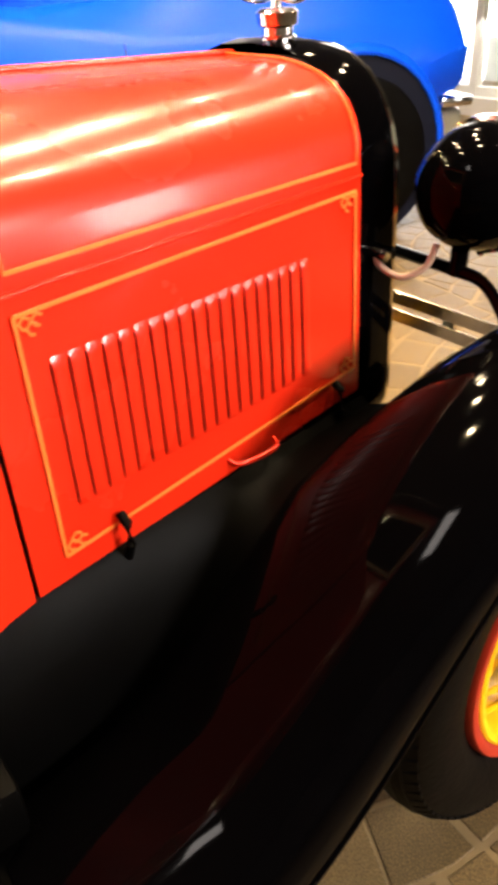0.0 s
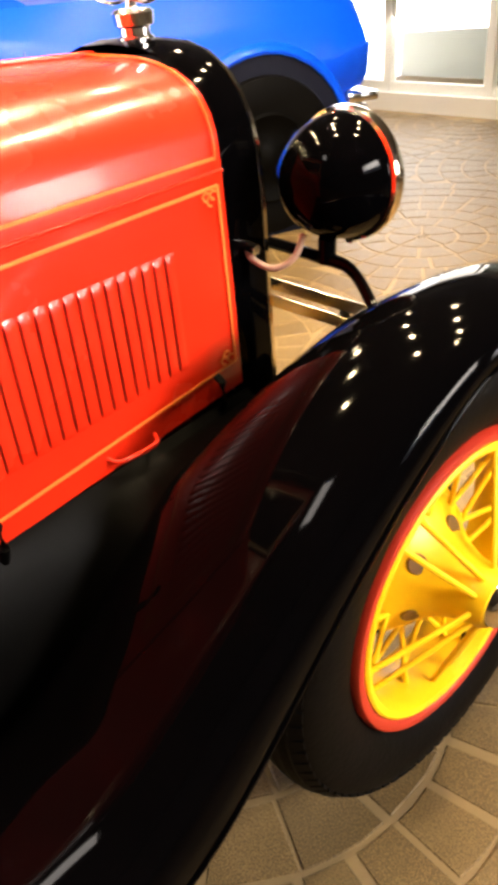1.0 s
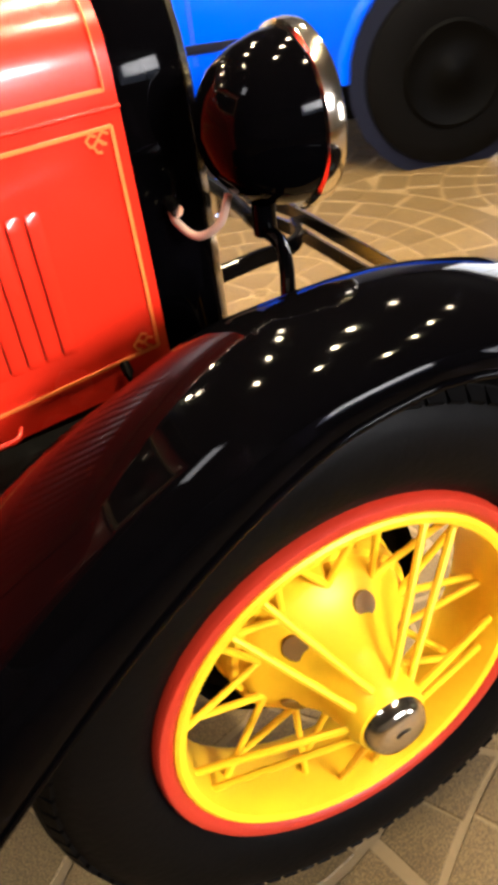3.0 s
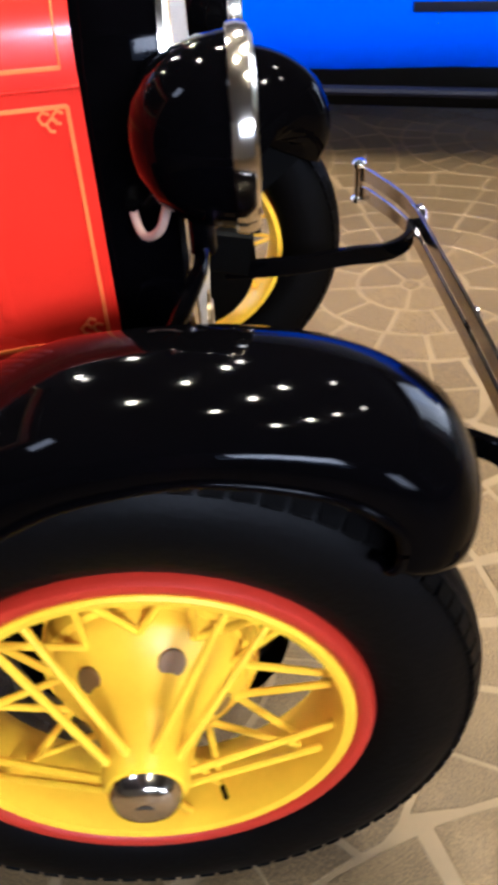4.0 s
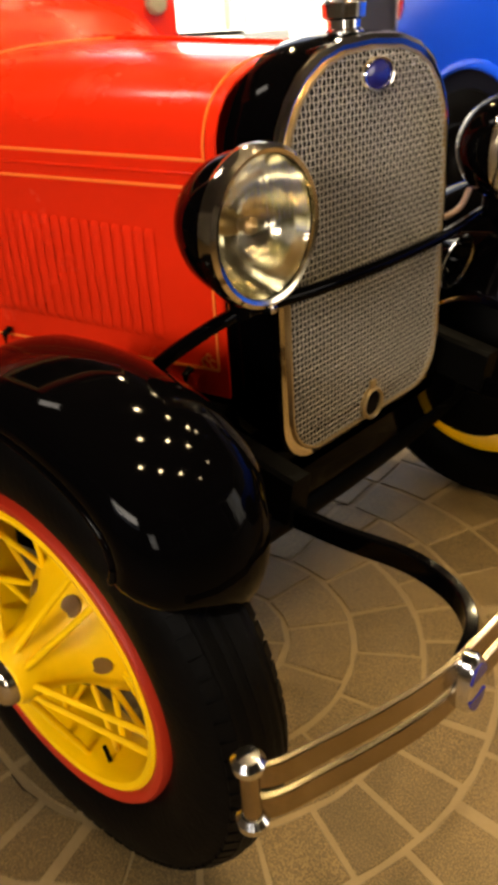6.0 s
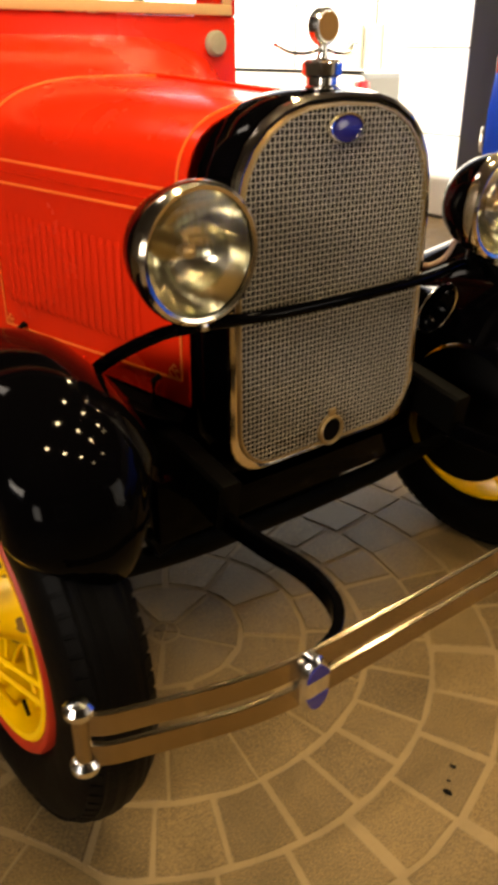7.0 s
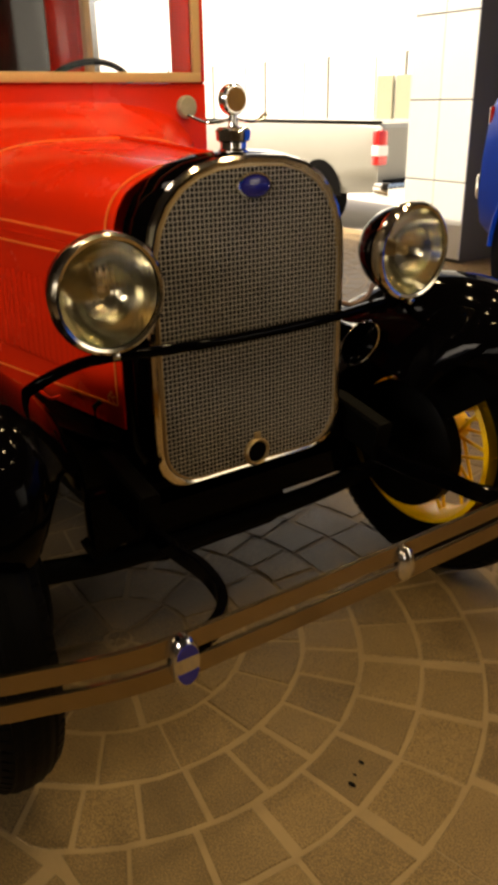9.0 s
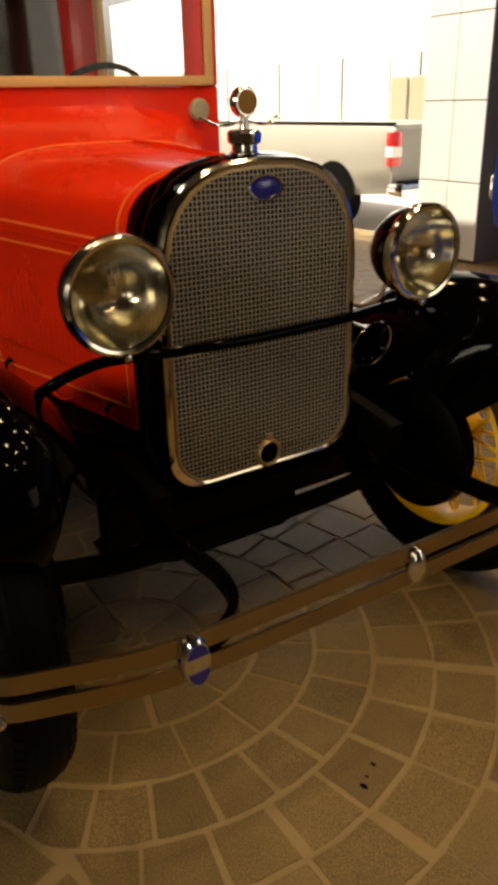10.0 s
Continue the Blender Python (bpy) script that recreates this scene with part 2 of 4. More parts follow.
slab("wall_back_3", (3.75, Y0 - 0.2, -0.1), (4.85, Y0, 0.7), DIMWALL, "brown painted wall below the corner window")
slab("wall_back_4", (3.75, Y0 - 0.2, 2.3), (4.85, Y0, 3.15), DIMWALL, "brown painted wall above the corner window")
slab("wall_back_5", (4.85, Y0 - 0.2, -0.1), (X1, Y0, 3.15), DIMWALL, "brown painted wall beside the corner window")
# glazed front
slab("wall_front_a", (X1, Y0, -0.1), (X1 + 0.2, -3.2, H), DIMWALL, "brown painted wall")
slab("wall_front_b", (X1, -1.5, -0.1), (X1 + 0.2, 1.6, H), DIMWALL, "brown painted wall")
slab("wall_front_c", (X1, -3.2, -0.1), (X1 + 0.2, -1.5, 0.9), DIMWALL, "brown painted wall below the window")
slab("wall_front_d", (X1, -3.2, 2.4), (X1 + 0.2, -1.5, H), DIMWALL, "brown painted wall above the window")
slab("wall_front_low", (X1, 1.6, -0.1), (X1 + 0.2, Y1, 0.16), WHITEWALL, "low white sill wall")
slab("wall_front_high", (X1, 1.6, 2.9), (X1 + 0.2, Y1, H), WHITEWALL, "white painted wall above the glazing")


def window(name, lo, hi, axis, panes, mat=PANELM):
    """A window: frame bars and panes in a wall across the given axis."""
    w = thing(name, "white framed fixed window with clear glass", "window")
    tagged(w, kind="structure")
    o = 1 - axis
    step = (hi[o] - lo[o]) / panes
    for k in range(panes + 1):
        c = [0, 0, (lo[2] + hi[2]) / 2]
        c[axis], c[o] = (lo[axis] + hi[axis]) / 2, lo[o] + k * step
        s = [0.09, 0.09, hi[2] - lo[2]]
        part("mullion", box(c, s, 0.008), mat, w, smooth=False)
    for z in (lo[2] + 0.045, hi[2] - 0.045):
        c = [0, 0, z]
        c[axis], c[o] = (lo[axis] + hi[axis]) / 2, (lo[o] + hi[o]) / 2
        s = [0.07, 0.07, 0.09]
        s[o] = hi[o] - lo[o]
        part("window_frame", box(c, s, 0.008), mat, w, smooth=False)
    for k in range(panes):
        c = [0, 0, (lo[2] + hi[2]) / 2]
        c[axis], c[o] = (lo[axis] + hi[axis]) / 2, lo[o] + (k + 0.5) * step
        s = [0.012, 0.012, hi[2] - lo[2] - 0.16]
        s[o] = step - 0.085
        p = part("pane", box(c, s), PANE, w, smooth=False)
        p.visible_shadow = False
    return w


window("window_1", (X1 + 0.06, 1.65, 0.16), (X1 + 0.14, Y1 - 0.2, 2.9), 0, 3)
slab("wall_showroom", (7.6, -5.0, -0.1), (7.8, Y1, H), GREYGREEN, "grey-green wall of the room behind the glass")
slab("floor_showroom", (X1 + 0.2, Y0, -0.03), (7.6, Y1, -0.01), GROUT, "plain floor of the room behind the glass")
window("window_3", (X1 + 0.06, -3.2, 0.9), (X1 + 0.14, -1.5, 2.4), 0, 2)
window("window_2", (0.2, Y0 - 0.12, 1.9), (2.6, Y0 - 0.04, 3.15), 1, 2)
window("window_4", (3.75, Y0 - 0.12, 0.7), (4.85, Y0 - 0.04, 2.3), 1, 1)

# panelled pillar beside the opening
pillar = thing("pillar", "white pillar clad in square panels with dark joints", "pillar")
tagged(pillar, kind="structure")
part("pillar_core", box((-3.62, 4.86, H / 2), (0.7, 0.62, H)), DARKM, pillar, smooth=False)
for i in range(5):
    z0 = 0.03 + i * 0.66
    for j in range(2):
        part("panel", box((-3.62 - 0.18 + j * 0.36, 4.545, z0 + 0.325), (0.352, 0.016, 0.65), 0.003), PANELM, pillar, smooth=False)
    part("panel", box((-3.978, 4.86, z0 + 0.325), (0.016, 0.6, 0.65), 0.003), PANELM, pillar, smooth=False)

# ---- recessed downlights ----


def downlight():
    d = thing("downlight", "small round recessed ceiling downlight, lit warm", "lamp", "ceiling downlights")
    part("trim_ring", lathe([(0.062, 0.0), (0.065, -0.008), (0.05, -0.012), (0.045, 0.0)], close=True, n=20), WHITEWALL, d)
    part("bulb", lathe([(0.0001, -0.004), (0.03, -0.004), (0.042, -0.001)], n=20), BULB, d)
    return d


first_light = downlight()
first_light.location = (-2.1, 1.55, H)
for x, y in ((-1.45, 2.0), (-0.85, 2.6), (-0.66, 0.4), (-0.17, 0.95), (0.28, 1.5), (0.2, -0.3), (0.6, 0.22), (0.97, 0.7), (0.9, -1.0), (1.3, -0.6), (1.7, -0.1)):
    copy_thing(first_light, Matrix.Translation((x, y, H)))
panel_light = thing("ceiling_panel_light", "white rectangular ceiling light panel in a thin frame, lit", "lamp", at=(-1.85, -0.8, H))
panel_light.rotation_euler = (0, 0, radians(20))
for c, d in (((0, 0.15, -0.012), (0.6, 0.03, 0.024)), ((0, -0.15, -0.012), (0.6, 0.03, 0.024)), ((0.3, 0, -0.012), (0.03, 0.33, 0.024)), ((-0.3, 0, -0.012), (0.03, 0.33, 0.024))):
    part("frame", box(c, d, 0.004), WHITEWALL, panel_light, smooth=False)
part("diffuser", box((0, 0, -0.008), (0.57, 0.27, 0.008)), PANELGLOW, panel_light, "glowing white diffuser", smooth=False)
# Unseen spots added clear of the downlights, placed to brighten the floor.
for x, y in ((1.74, 1.3), (2.3, 0.5), (-1.3, 1.75), (0.46, 1.8)):
    data = bpy.data.lights.new("added_floor_spot", "SPOT")
    data.energy, data.spot_size, data.spot_blend, data.color, data.shadow_soft_size = 4.0, radians(125), 0.7, (1.0, 0.78, 0.5), 0.05
    ob = new("added_floor_spot", data)
    ob.location = (x, y, H - 0.03)
    tagged(ob, kind="structure")

# ---- red antique truck: x ahead, y to its left, origin under the front axle ----
car = thing("antique_truck", "red antique truck with black wings and yellow wire wheels", "truck", at=(0, 0, 0.062))
HF, HR = -0.05, -0.775                     # hood's front and rear edge


def hood_ring(u, grow=0.0):
    """The hood's section from the right lower edge over the top to the left lower edge; u 0 front, 1 rear."""
    w = 0.272 + 0.118 * u + grow
    top = 1.178 + 0.028 * u + grow
    belt = 1.013 + 0.006 * u
    low = 0.612 - 0.012 * u
    x = HF + (HR - HF) * u
    side = [(-w - 0.006, low), (-w - 0.004, low + 0.19), (-w, belt - 0.03), (-w + 0.001, belt)]
    arch = []
    for k in range(1, 15):
        a = math.pi * k / 15
        c, s = math.cos(a), math.sin(a)
        arch.append((-w * (abs(c) ** 0.62) * (1 if c > 0 else -1), belt + (top - belt) * abs(s) ** 0.72))
    r = side + arch + [(-y, z) for y, z in reversed(side)]
    return [Vector((x, y, z)) for y, z in r]


US = [k / 10 for k in range(11)]
NR = len(hood_ring(0))
part("hood_side", sheet([hood_ring(u)[:4] for u in US], 0.004), RED, car, "red louvred hood side panel")
part("hood_side", sheet([hood_ring(u)[NR - 4:] for u in US], 0.004), RED, car, "red louvred hood side panel")
part("hood_top", sheet([[p + Vector((0, 0, 0.003)) for p in hood_ring(u)[3:NR - 3]] for u in US], 0.004), RED, car, "glossy red hood top")
part("hood_hinge", tube([hood_ring(u)[NR // 2] + Vector((0, 0, 0.006)) for u in (0, 0.5, 1)], 0.012), RED, car)


def on_side(u, z, lift=0.003, side=-1):
    """A point on the hood's side, lifted from the surface."""
    r = hood_ring(u)[:4]
    for a, b in zip(r, r[1:]):
        if z <= b.z or b is r[-1]:
            f = (z - a.z) / (b.z - a.z)
            p = a.lerp(b, f)
            break
    else:
        p = r[-1]
    return Vector((p.x, (p.y - lift) * (-side) if side > 0 else p.y - lift, p.z))


def pinstripe(pts, w=0.0052):
    return part("pinstripe", tube(pts, 0.0022, w, square=True), STRIPE, car, "thin orange painted line")


for sd in (-1, 1):
    S = lambda u, z: on_side(u, z, 0.004, sd)
    lo0, lo1, hi0, hi1 = 0.667, 0.642, 0.992, 0.993
    ub, ue = 0.025, 0.93
    pinstripe([S(ub + (ue - ub) * k / 8, hi0 + (hi1 - hi0) * k / 8) for k in range(9)])
    pinstripe([S(ub + (ue - ub) * k / 8, lo0 + (lo1 - lo0) * k / 8) for k in range(9)])
    for u, za, zb in ((ub, lo0, hi0), (ue, lo1, hi1)):
        part("pinstripe", tube([S(u, za + (zb - za) * k / 6) for k in range(7)], 0.0052, 0.0022, up=(0, -1, 0), square=True), STRIPE, car,
             "thin orange painted line")
        # scrolls at the corners
        for z, d in ((za, 1), (zb, -1)):
            e = 1 if u < 0.5 else -1
            for q in range(3):
                c = S(u + e * (0.018 + 0.012 * q), z + d * (0.012 + 0.009 * (q % 2)))
                part("scroll", tube([c + Vector((0.008 * math.cos(a), 0, 0.008 * math.sin(a))) for a in (0.6, 1.8, 3.0, 4.2, 5.0)], 0.004, 0.002,
                                    up=(0, -1, 0), square=True), STRIPE, car)
    # upper line on the hood top, just over the belt
    row = []
    for k in range(9):
        u = ub + (ue - ub) * k / 8
        r = hood_ring(u)
        p = r[3].lerp(r[4], 0.4) if sd < 0 else r[NR - 4].lerp(r[NR - 5], 0.4)
        row.append(p + Vector((0, sd * 0.0055, 0.002)))
    pinstripe(row)
    for u in (ub, ue):
        r = hood_ring(u, 0.0062)
        if sd < 0:
            pts = [r[3].lerp(r[4], 0.4)] + r[4:NR // 2 + 1]
        else:
            pts = [r[NR - 4].lerp(r[NR - 5], 0.4)] + r[NR // 2:NR - 4][::-1]
        part("pinstripe", tube(smoothed(pts, 3), 0.0045, 0.002, up=(1, 0, 0), square=True), STRIPE, car, "thin orange painted line")
    # louvres
    for k in range(19):
        u = 0.215 + 0.655 * k / 18
        bm = bmesh.new()
        z0, z1 = 0.705, 0.915 + 0.012 * k / 18
        rings = []
        for f, g in ((0.0, 0.0), (0.03, 0.7), (0.08, 1.0), (0.5, 1.0), (0.92, 1.0), (0.97, 0.7), (1.0, 0.0)):
            b = on_side(u, z0 + (z1 - z0) * f, 0.0004, sd)
            rings.append([b + Vector((0.014, 0, 0)), b + Vector((0.008, sd * 0.0022 * g, 0)), b + Vector((-0.004, sd * 0.0062 * g, 0)),
                          b + Vector((-0.0065, sd * 0.0056 * g, 0)), b + Vector((-0.007, -sd * 0.002, 0))])
        part("louver", loft(rings, closed=False), RED, car)
        # Dark strip at the rear edge, painted as the shade of the opening.
        part("louver_slot_shade", loft([[S(u, z0 + 0.008) + Vector((-0.0085, sd * -0.001, 0)), S(u, z0 + 0.008) + Vector((-0.0072, sd * 0.001, 0))],
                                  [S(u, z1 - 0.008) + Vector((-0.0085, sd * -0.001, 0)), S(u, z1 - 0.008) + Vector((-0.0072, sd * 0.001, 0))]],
                                 closed=False), SLOTSHADE, car)
    # belt hinge between side and top
    part("belt_hinge", tube([hood_ring(u)[3 if sd < 0 else NR - 4] + Vector((0, sd * 0.001, 0.0)) for u in (0, 0.25, 0.5, 0.75, 1)], 0.007, 0.006), RED, car)
    # latches at the lower edge
    for u in (0.11, 0.8):
        b = S(u, 0.632)
        part("hood_latch", tube([b + Vector((0, sd * 0.004, 0.03)), b + Vector((0, sd * 0.02, 0.022)), b + Vector((0, sd * 0.022, -0.015)),
                                 b + Vector((0, sd * 0.004, -0.055))], 0.016, 0.014), DULLBLACK, car, "black hood latch")
    b = S(0.42, 0.632)
    part("hood_handle", tube(smoothed([b + Vector((-0.05, 0, 0)), b + Vector((-0.035, sd * 0.02, -0.006)), b + Vector((0.035, sd * 0.02, -0.006)),
                                       b + Vector((0.05, 0, 0))], 4), 0.009), RED, car, "red hood handle")

# cowl and cab
def cowl_ring(v):
    base = hood_ring(1.0, 0.003)
    out = []
    for p in base:
        y = p.y * (1 + 0.38 * v ** 1.3)
        z = p.z + (0.10 * v * max(0.0, (p.z - 0.6) / 0.6))
        out.append(Vector((HR - 0.008 - 0.27 * v, y, z)))
    return out


part("cowl", sheet([cowl_ring(k / 6) for k in range(7)], 0.006), RED, car, "red cowl panel")
CX = -1.045
# cab front with the windshield opening
for nm, lo, hi in (("cab_front", (CX - 0.03, -0.585, 0.55), (CX, 0.585, 1.36)), ("cab_header", (CX - 0.03, -0.585, 1.86), (CX, 0.585, 2.0)),
                   ("cab_pillar", (CX - 0.06, -0.585, 1.36), (CX, -0.545, 1.86)), ("cab_pillar", (CX - 0.17, 0.545, 1.36), (CX, 0.585, 1.86))):
    c = [(a + b) / 2 for a, b in zip(lo, hi)]
    part(nm, box(c, [b - a for a, b in zip(lo, hi)], 0.008), RED, car, "red painted cab sheet metal")
for nm, lo, hi in (("windshield_frame", (CX, -0.56, 1.362), (CX + 0.014, 0.56, 1.392)), ("windshield_frame", (CX, -0.56, 1.83), (CX + 0.014, 0.56, 1.86)),
                   ("windshield_frame", (CX, -0.56, 1.392), (CX + 0.014, -0.53, 1.83)), ("windshield_frame", (CX, 0.53, 1.392), (CX + 0.014, 0.56, 1.83))):
    c = [(a + b) / 2 for a, b in zip(lo, hi)]
    part(nm, box(c, [b - a for a, b in zip(lo, hi)], 0.004), CREAM, car, "cream windshield frame")
w = part("windshield", box((CX + 0.005, 0, 1.61), (0.006, 1.05, 0.43)), PANE, car, "clear windshield glass", smooth=False)
w.visible_shadow = False
for sd in (-1, 1):
    part("cab_door", box((CX - 0.5, sd * 0.575, 0.97), (0.92, 0.03, 0.86), 0.008), RED, car, "red cab door")
    part("cab_pillar", box((CX - 0.97, sd * 0.575, 1.28), (0.08, 0.04, 1.45), 0.008), RED, car)
part("door_frame", box((CX - 0.91, 0.565, 1.58), (0.045, 0.03, 0.5), 0.006), CREAM, car, "cream door window frame")
part("cab_back", box((CX - 1.0, 0, 0.98), (0.03, 1.15, 0.86), 0.006), RED, car)
# Opaque pane added to darken the view through the windshield.
part("rear_window", box((CX - 1.0, 0, 1.59), (0.006, 0.88, 0.36)), DARKVIEW, car, "opaque dark pane standing in for the dim view behind", smooth=False)
part("cab_back_header", box((CX - 1.0, 0, 1.88), (0.03, 1.15, 0.22), 0.006), RED, car)
for y, wd in ((-0.42, 0.3), (0.42, 0.3)):
    part("cab_back_post", box((CX - 1.0, y * 1.18, 1.59), (0.03, 0.14, 0.38), 0.004), RED, car)
part("cab_roof", box((CX - 0.5, 0, 2.02), (1.12, 1.24, 0.06), 0.025), BLACK, car, "black cab roof")
part("seat_back", box((CX - 0.86, 0, 1.12), (0.14, 1.02, 0.5), 0.05), DULLBLACK, car, "dark seat back")
part("steering_wheel", lathe([(0.2 + 0.011 * math.cos(a), 0.011 * math.sin(a)) for a in [k * math.pi / 4 for k in range(8)]],
                             Matrix.Translation((CX - 0.36, 0.28, 1.28)) @ Matrix.Rotation(radians(-50), 4, "Y"), close=True), DULLBLACK, car)
part("cowl_lamp", lathe([(0.0001, 0.012), (0.03, 0.01), (0.037, 0.002), (0.037, -0.01)], Matrix.Translation((CX + 0.012, 0.5, 1.285)) @ AX_X, n=24),
     DULLPLATE, car, "small round dull green cowl plate")

# radiator shell
GX = 0.062                                   # front plane of the shell


def shell_ring(x, grow=0.0):
    w, top, low = 0.258 + grow, 1.196 + grow, 0.489 - grow * 0.6
    rc = 0.085
    pts = [(-w + rc - rc * math.sin(a), low + rc - rc * math.cos(a)) for a in [radians(15 * k) for k in range(7)]] + [(-w, 0.8), (-w, 0.955)]
    for k in range(1, 14):
        a = math.pi * k / 14
        c, s = math.cos(a), math.sin(a)
        pts.append((-w * (abs(c) ** 0.72) * (1 if c > 0 else -1), 0.955 + (top - 0.955) * abs(s) ** 0.82))
    pts += [(-y, z) for y, z in reversed(pts[:9])]
    return [Vector((x, y + 0.006, z)) for y, z in pts]


part("radiator_shell", loft([shell_ring(HF - 0.004, 0.006), shell_ring(-0.01, 0.012), shell_ring(0.03, 0.01), shell_ring(0.05, 0.006), shell_ring(0.054, -0.004),
                             shell_ring(0.02, -0.02)]), BLACK, car, "glossy black radiator shell")
part("shell_trim", loft([shell_ring(0.053, 0.006), shell_ring(0.062, 0.0045), shell_ring(0.066, -0.003), shell_ring(0.064, -0.012), shell_ring(0.055, -0.014)]),
     NICKEL, car, "polished trim round the radiator shell")
part("stone_guard_frame", loft([shell_ring(0.062, -0.013), shell_ring(0.069, -0.014), shell_ring(0.069, -0.018), shell_ring(0.062, -0.019)]), BRASS, car,
     "tan metal edge of the stone guard")
bm = bmesh.new()
bm.faces.new([bm.verts.new(p) for p in shell_ring(0.03, -0.018)])
part("radiator_core", bm, CORE, car, "dark radiator core", smooth=False)


def span(points, axis, v):
    """Lowest and highest crossing of the closed outline at a value of one axis."""
    o = 3 - axis
    hits = []
    for a, b in zip(points, points[1:] + points[:1]):
        if (a[axis] - v) * (b[axis] - v) < 0:
            f = (v - a[axis]) / (b[axis] - a[axis])
            hits.append(a[o] + f * (b[o] - a[o]))
    return (min(hits), max(hits)) if len(hits) > 1 else None


# woven wire of the guard
edge = shell_ring(0.066, -0.018)
PITCH = 0.0106
bm_v, bm_h = bmesh.new(), bmesh.new()


def flat_wire(bm, pts, axis, w=0.0020, t=0.0014):
    rings = []
    for p in pts:
        d = Vector((0, w / 2, 0)) if axis == 2 else Vector((0, 0, w / 2))
        rings.append([p - d, p - d * 0.5 + Vector((t, 0, 0)), p + d * 0.5 + Vector((t, 0, 0)), p + d])
    loft(rings, closed=False, bm=bm)


for i in range(-25, 26):
    y = i * PITCH
    sp = span(edge, 1, y)
    if sp:
        n = int((sp[1] - sp[0]) / PITCH) + 1
        pts = []
        for k in range(n + 1):
            z = min(sp[0] + k * PITCH, sp[1])
            j = int(round(z / PITCH))
            pts.append(Vector((0.0665 + 0.0016 * (1 if (i + j) % 2 else -1), y, z)))
        flat_wire(bm_v, pts, 2)
for j in range(44, 116):
    z = j * PITCH
    sp = span(edge, 2, z)
    if sp:
        n = int((sp[1] - sp[0]) / PITCH) + 1
        pts = []
        for k in range(n + 1):
            y = min(sp[0] + k * PITCH, sp[1])
            i = int(round(y / PITCH))
            pts.append(Vector((0.0665 - 0.0016 * (1 if (i + j) % 2 else -1), y, z)))
        flat_wire(bm_h, pts, 1, 0.0017)
tagged(part("upright_wire_weave", bm_v, MESHM, car, "woven wire of the stone guard"), kind="stuff")
tagged(part("cross_wire_weave", bm_h, MESHM, car, "woven wire of the stone guard"), kind="stuff")
# badge and crank hole
oval = Matrix.Translation((0.07, 0.006, 1.139)) @ AX_X @ Matrix.Diagonal((0.62, 1.0, 1.0, 1.0))
badge = part("badge", lathe([(0.0001, 0.006), (0.03, 0.006), (0.038, 0.003), (0.0385, -0.003)], oval, n=32), BADGEBLUE, car, "oval blue enamel badge")
part("badge_ring", lathe([(0.038, 0.0), (0.0385, 0.0065), (0.0425, 0.0075), (0.045, 0.003), (0.045, -0.003)], oval, n=32), CHROME, badge, "chrome ring")
hole = Matrix.Translation((0.07, 0.006, 0.526)) @ AX_X
ring = part("crank_ring", lathe([(0.027, -0.004), (0.027, 0.006), (0.031, 0.009), (0.035, 0.005), (0.035, -0.004)], hole, n=28), BRASS, car, "metal ring of the crank hole")
# Closed black disc: the hole's dark inside is painted, not cut.
part("crank_hole_shade", lathe([(0.0001, 0.001), (0.0275, 0.001)], hole, n=28), DULLBLACK, ring)
part("crank_tab", box((0.073, 0.006, 0.569), (0.006, 0.02, 0.018), 0.003), BRASS, ring)

# filler cap with a winged round gauge
cap = part("radiator_cap", lathe([(0.034, 1.196), (0.034, 1.206), (0.028, 1.21), (0.028, 1.222), (0.036, 1.226), (0.038, 1.246), (0.031, 1.252), (0.0001, 1.254)],
                                 Matrix.Translation((0.005, 0, 0)), n=28), CHROME, car, "chrome radiator cap")
part("gauge", lathe([(0.0001, 0.014), (0.026, 0.014), (0.031, 0.008), (0.031, -0.008), (0.026, -0.014), (0.0001, -0.014)],
                    Matrix.Translation((0.005, 0, 1.305)) @ AX_X, n=28), CHROME, cap, "round chrome gauge")
part("gauge_face", lathe([(0.0001, 0.0155), (0.024, 0.0155)], Matrix.Translation((0.005, 0, 1.305)) @ AX_X, n=28), LUG, cap)
part("stem", lathe([(0.012, 1.25), (0.009, 1.262), (0.01, 1.28)], Matrix.Translation((0.005, 0, 0)), n=14), CHROME, cap)
for sd in (-1, 1):
    part("wing", tube(smoothed([(0.005, sd * 0.008, 1.268), (0.003, sd * 0.04, 1.262), (-0.004, sd * 0.07, 1.264), (-0.012, sd * 0.098, 1.276)], 4),
                      0.018, 0.007, taper=None), CHROME, cap, "chrome wing of the cap")

# ---- headlamps, bar, horn ----
LX, LY, LZ = 0.141, 0.389, 0.976


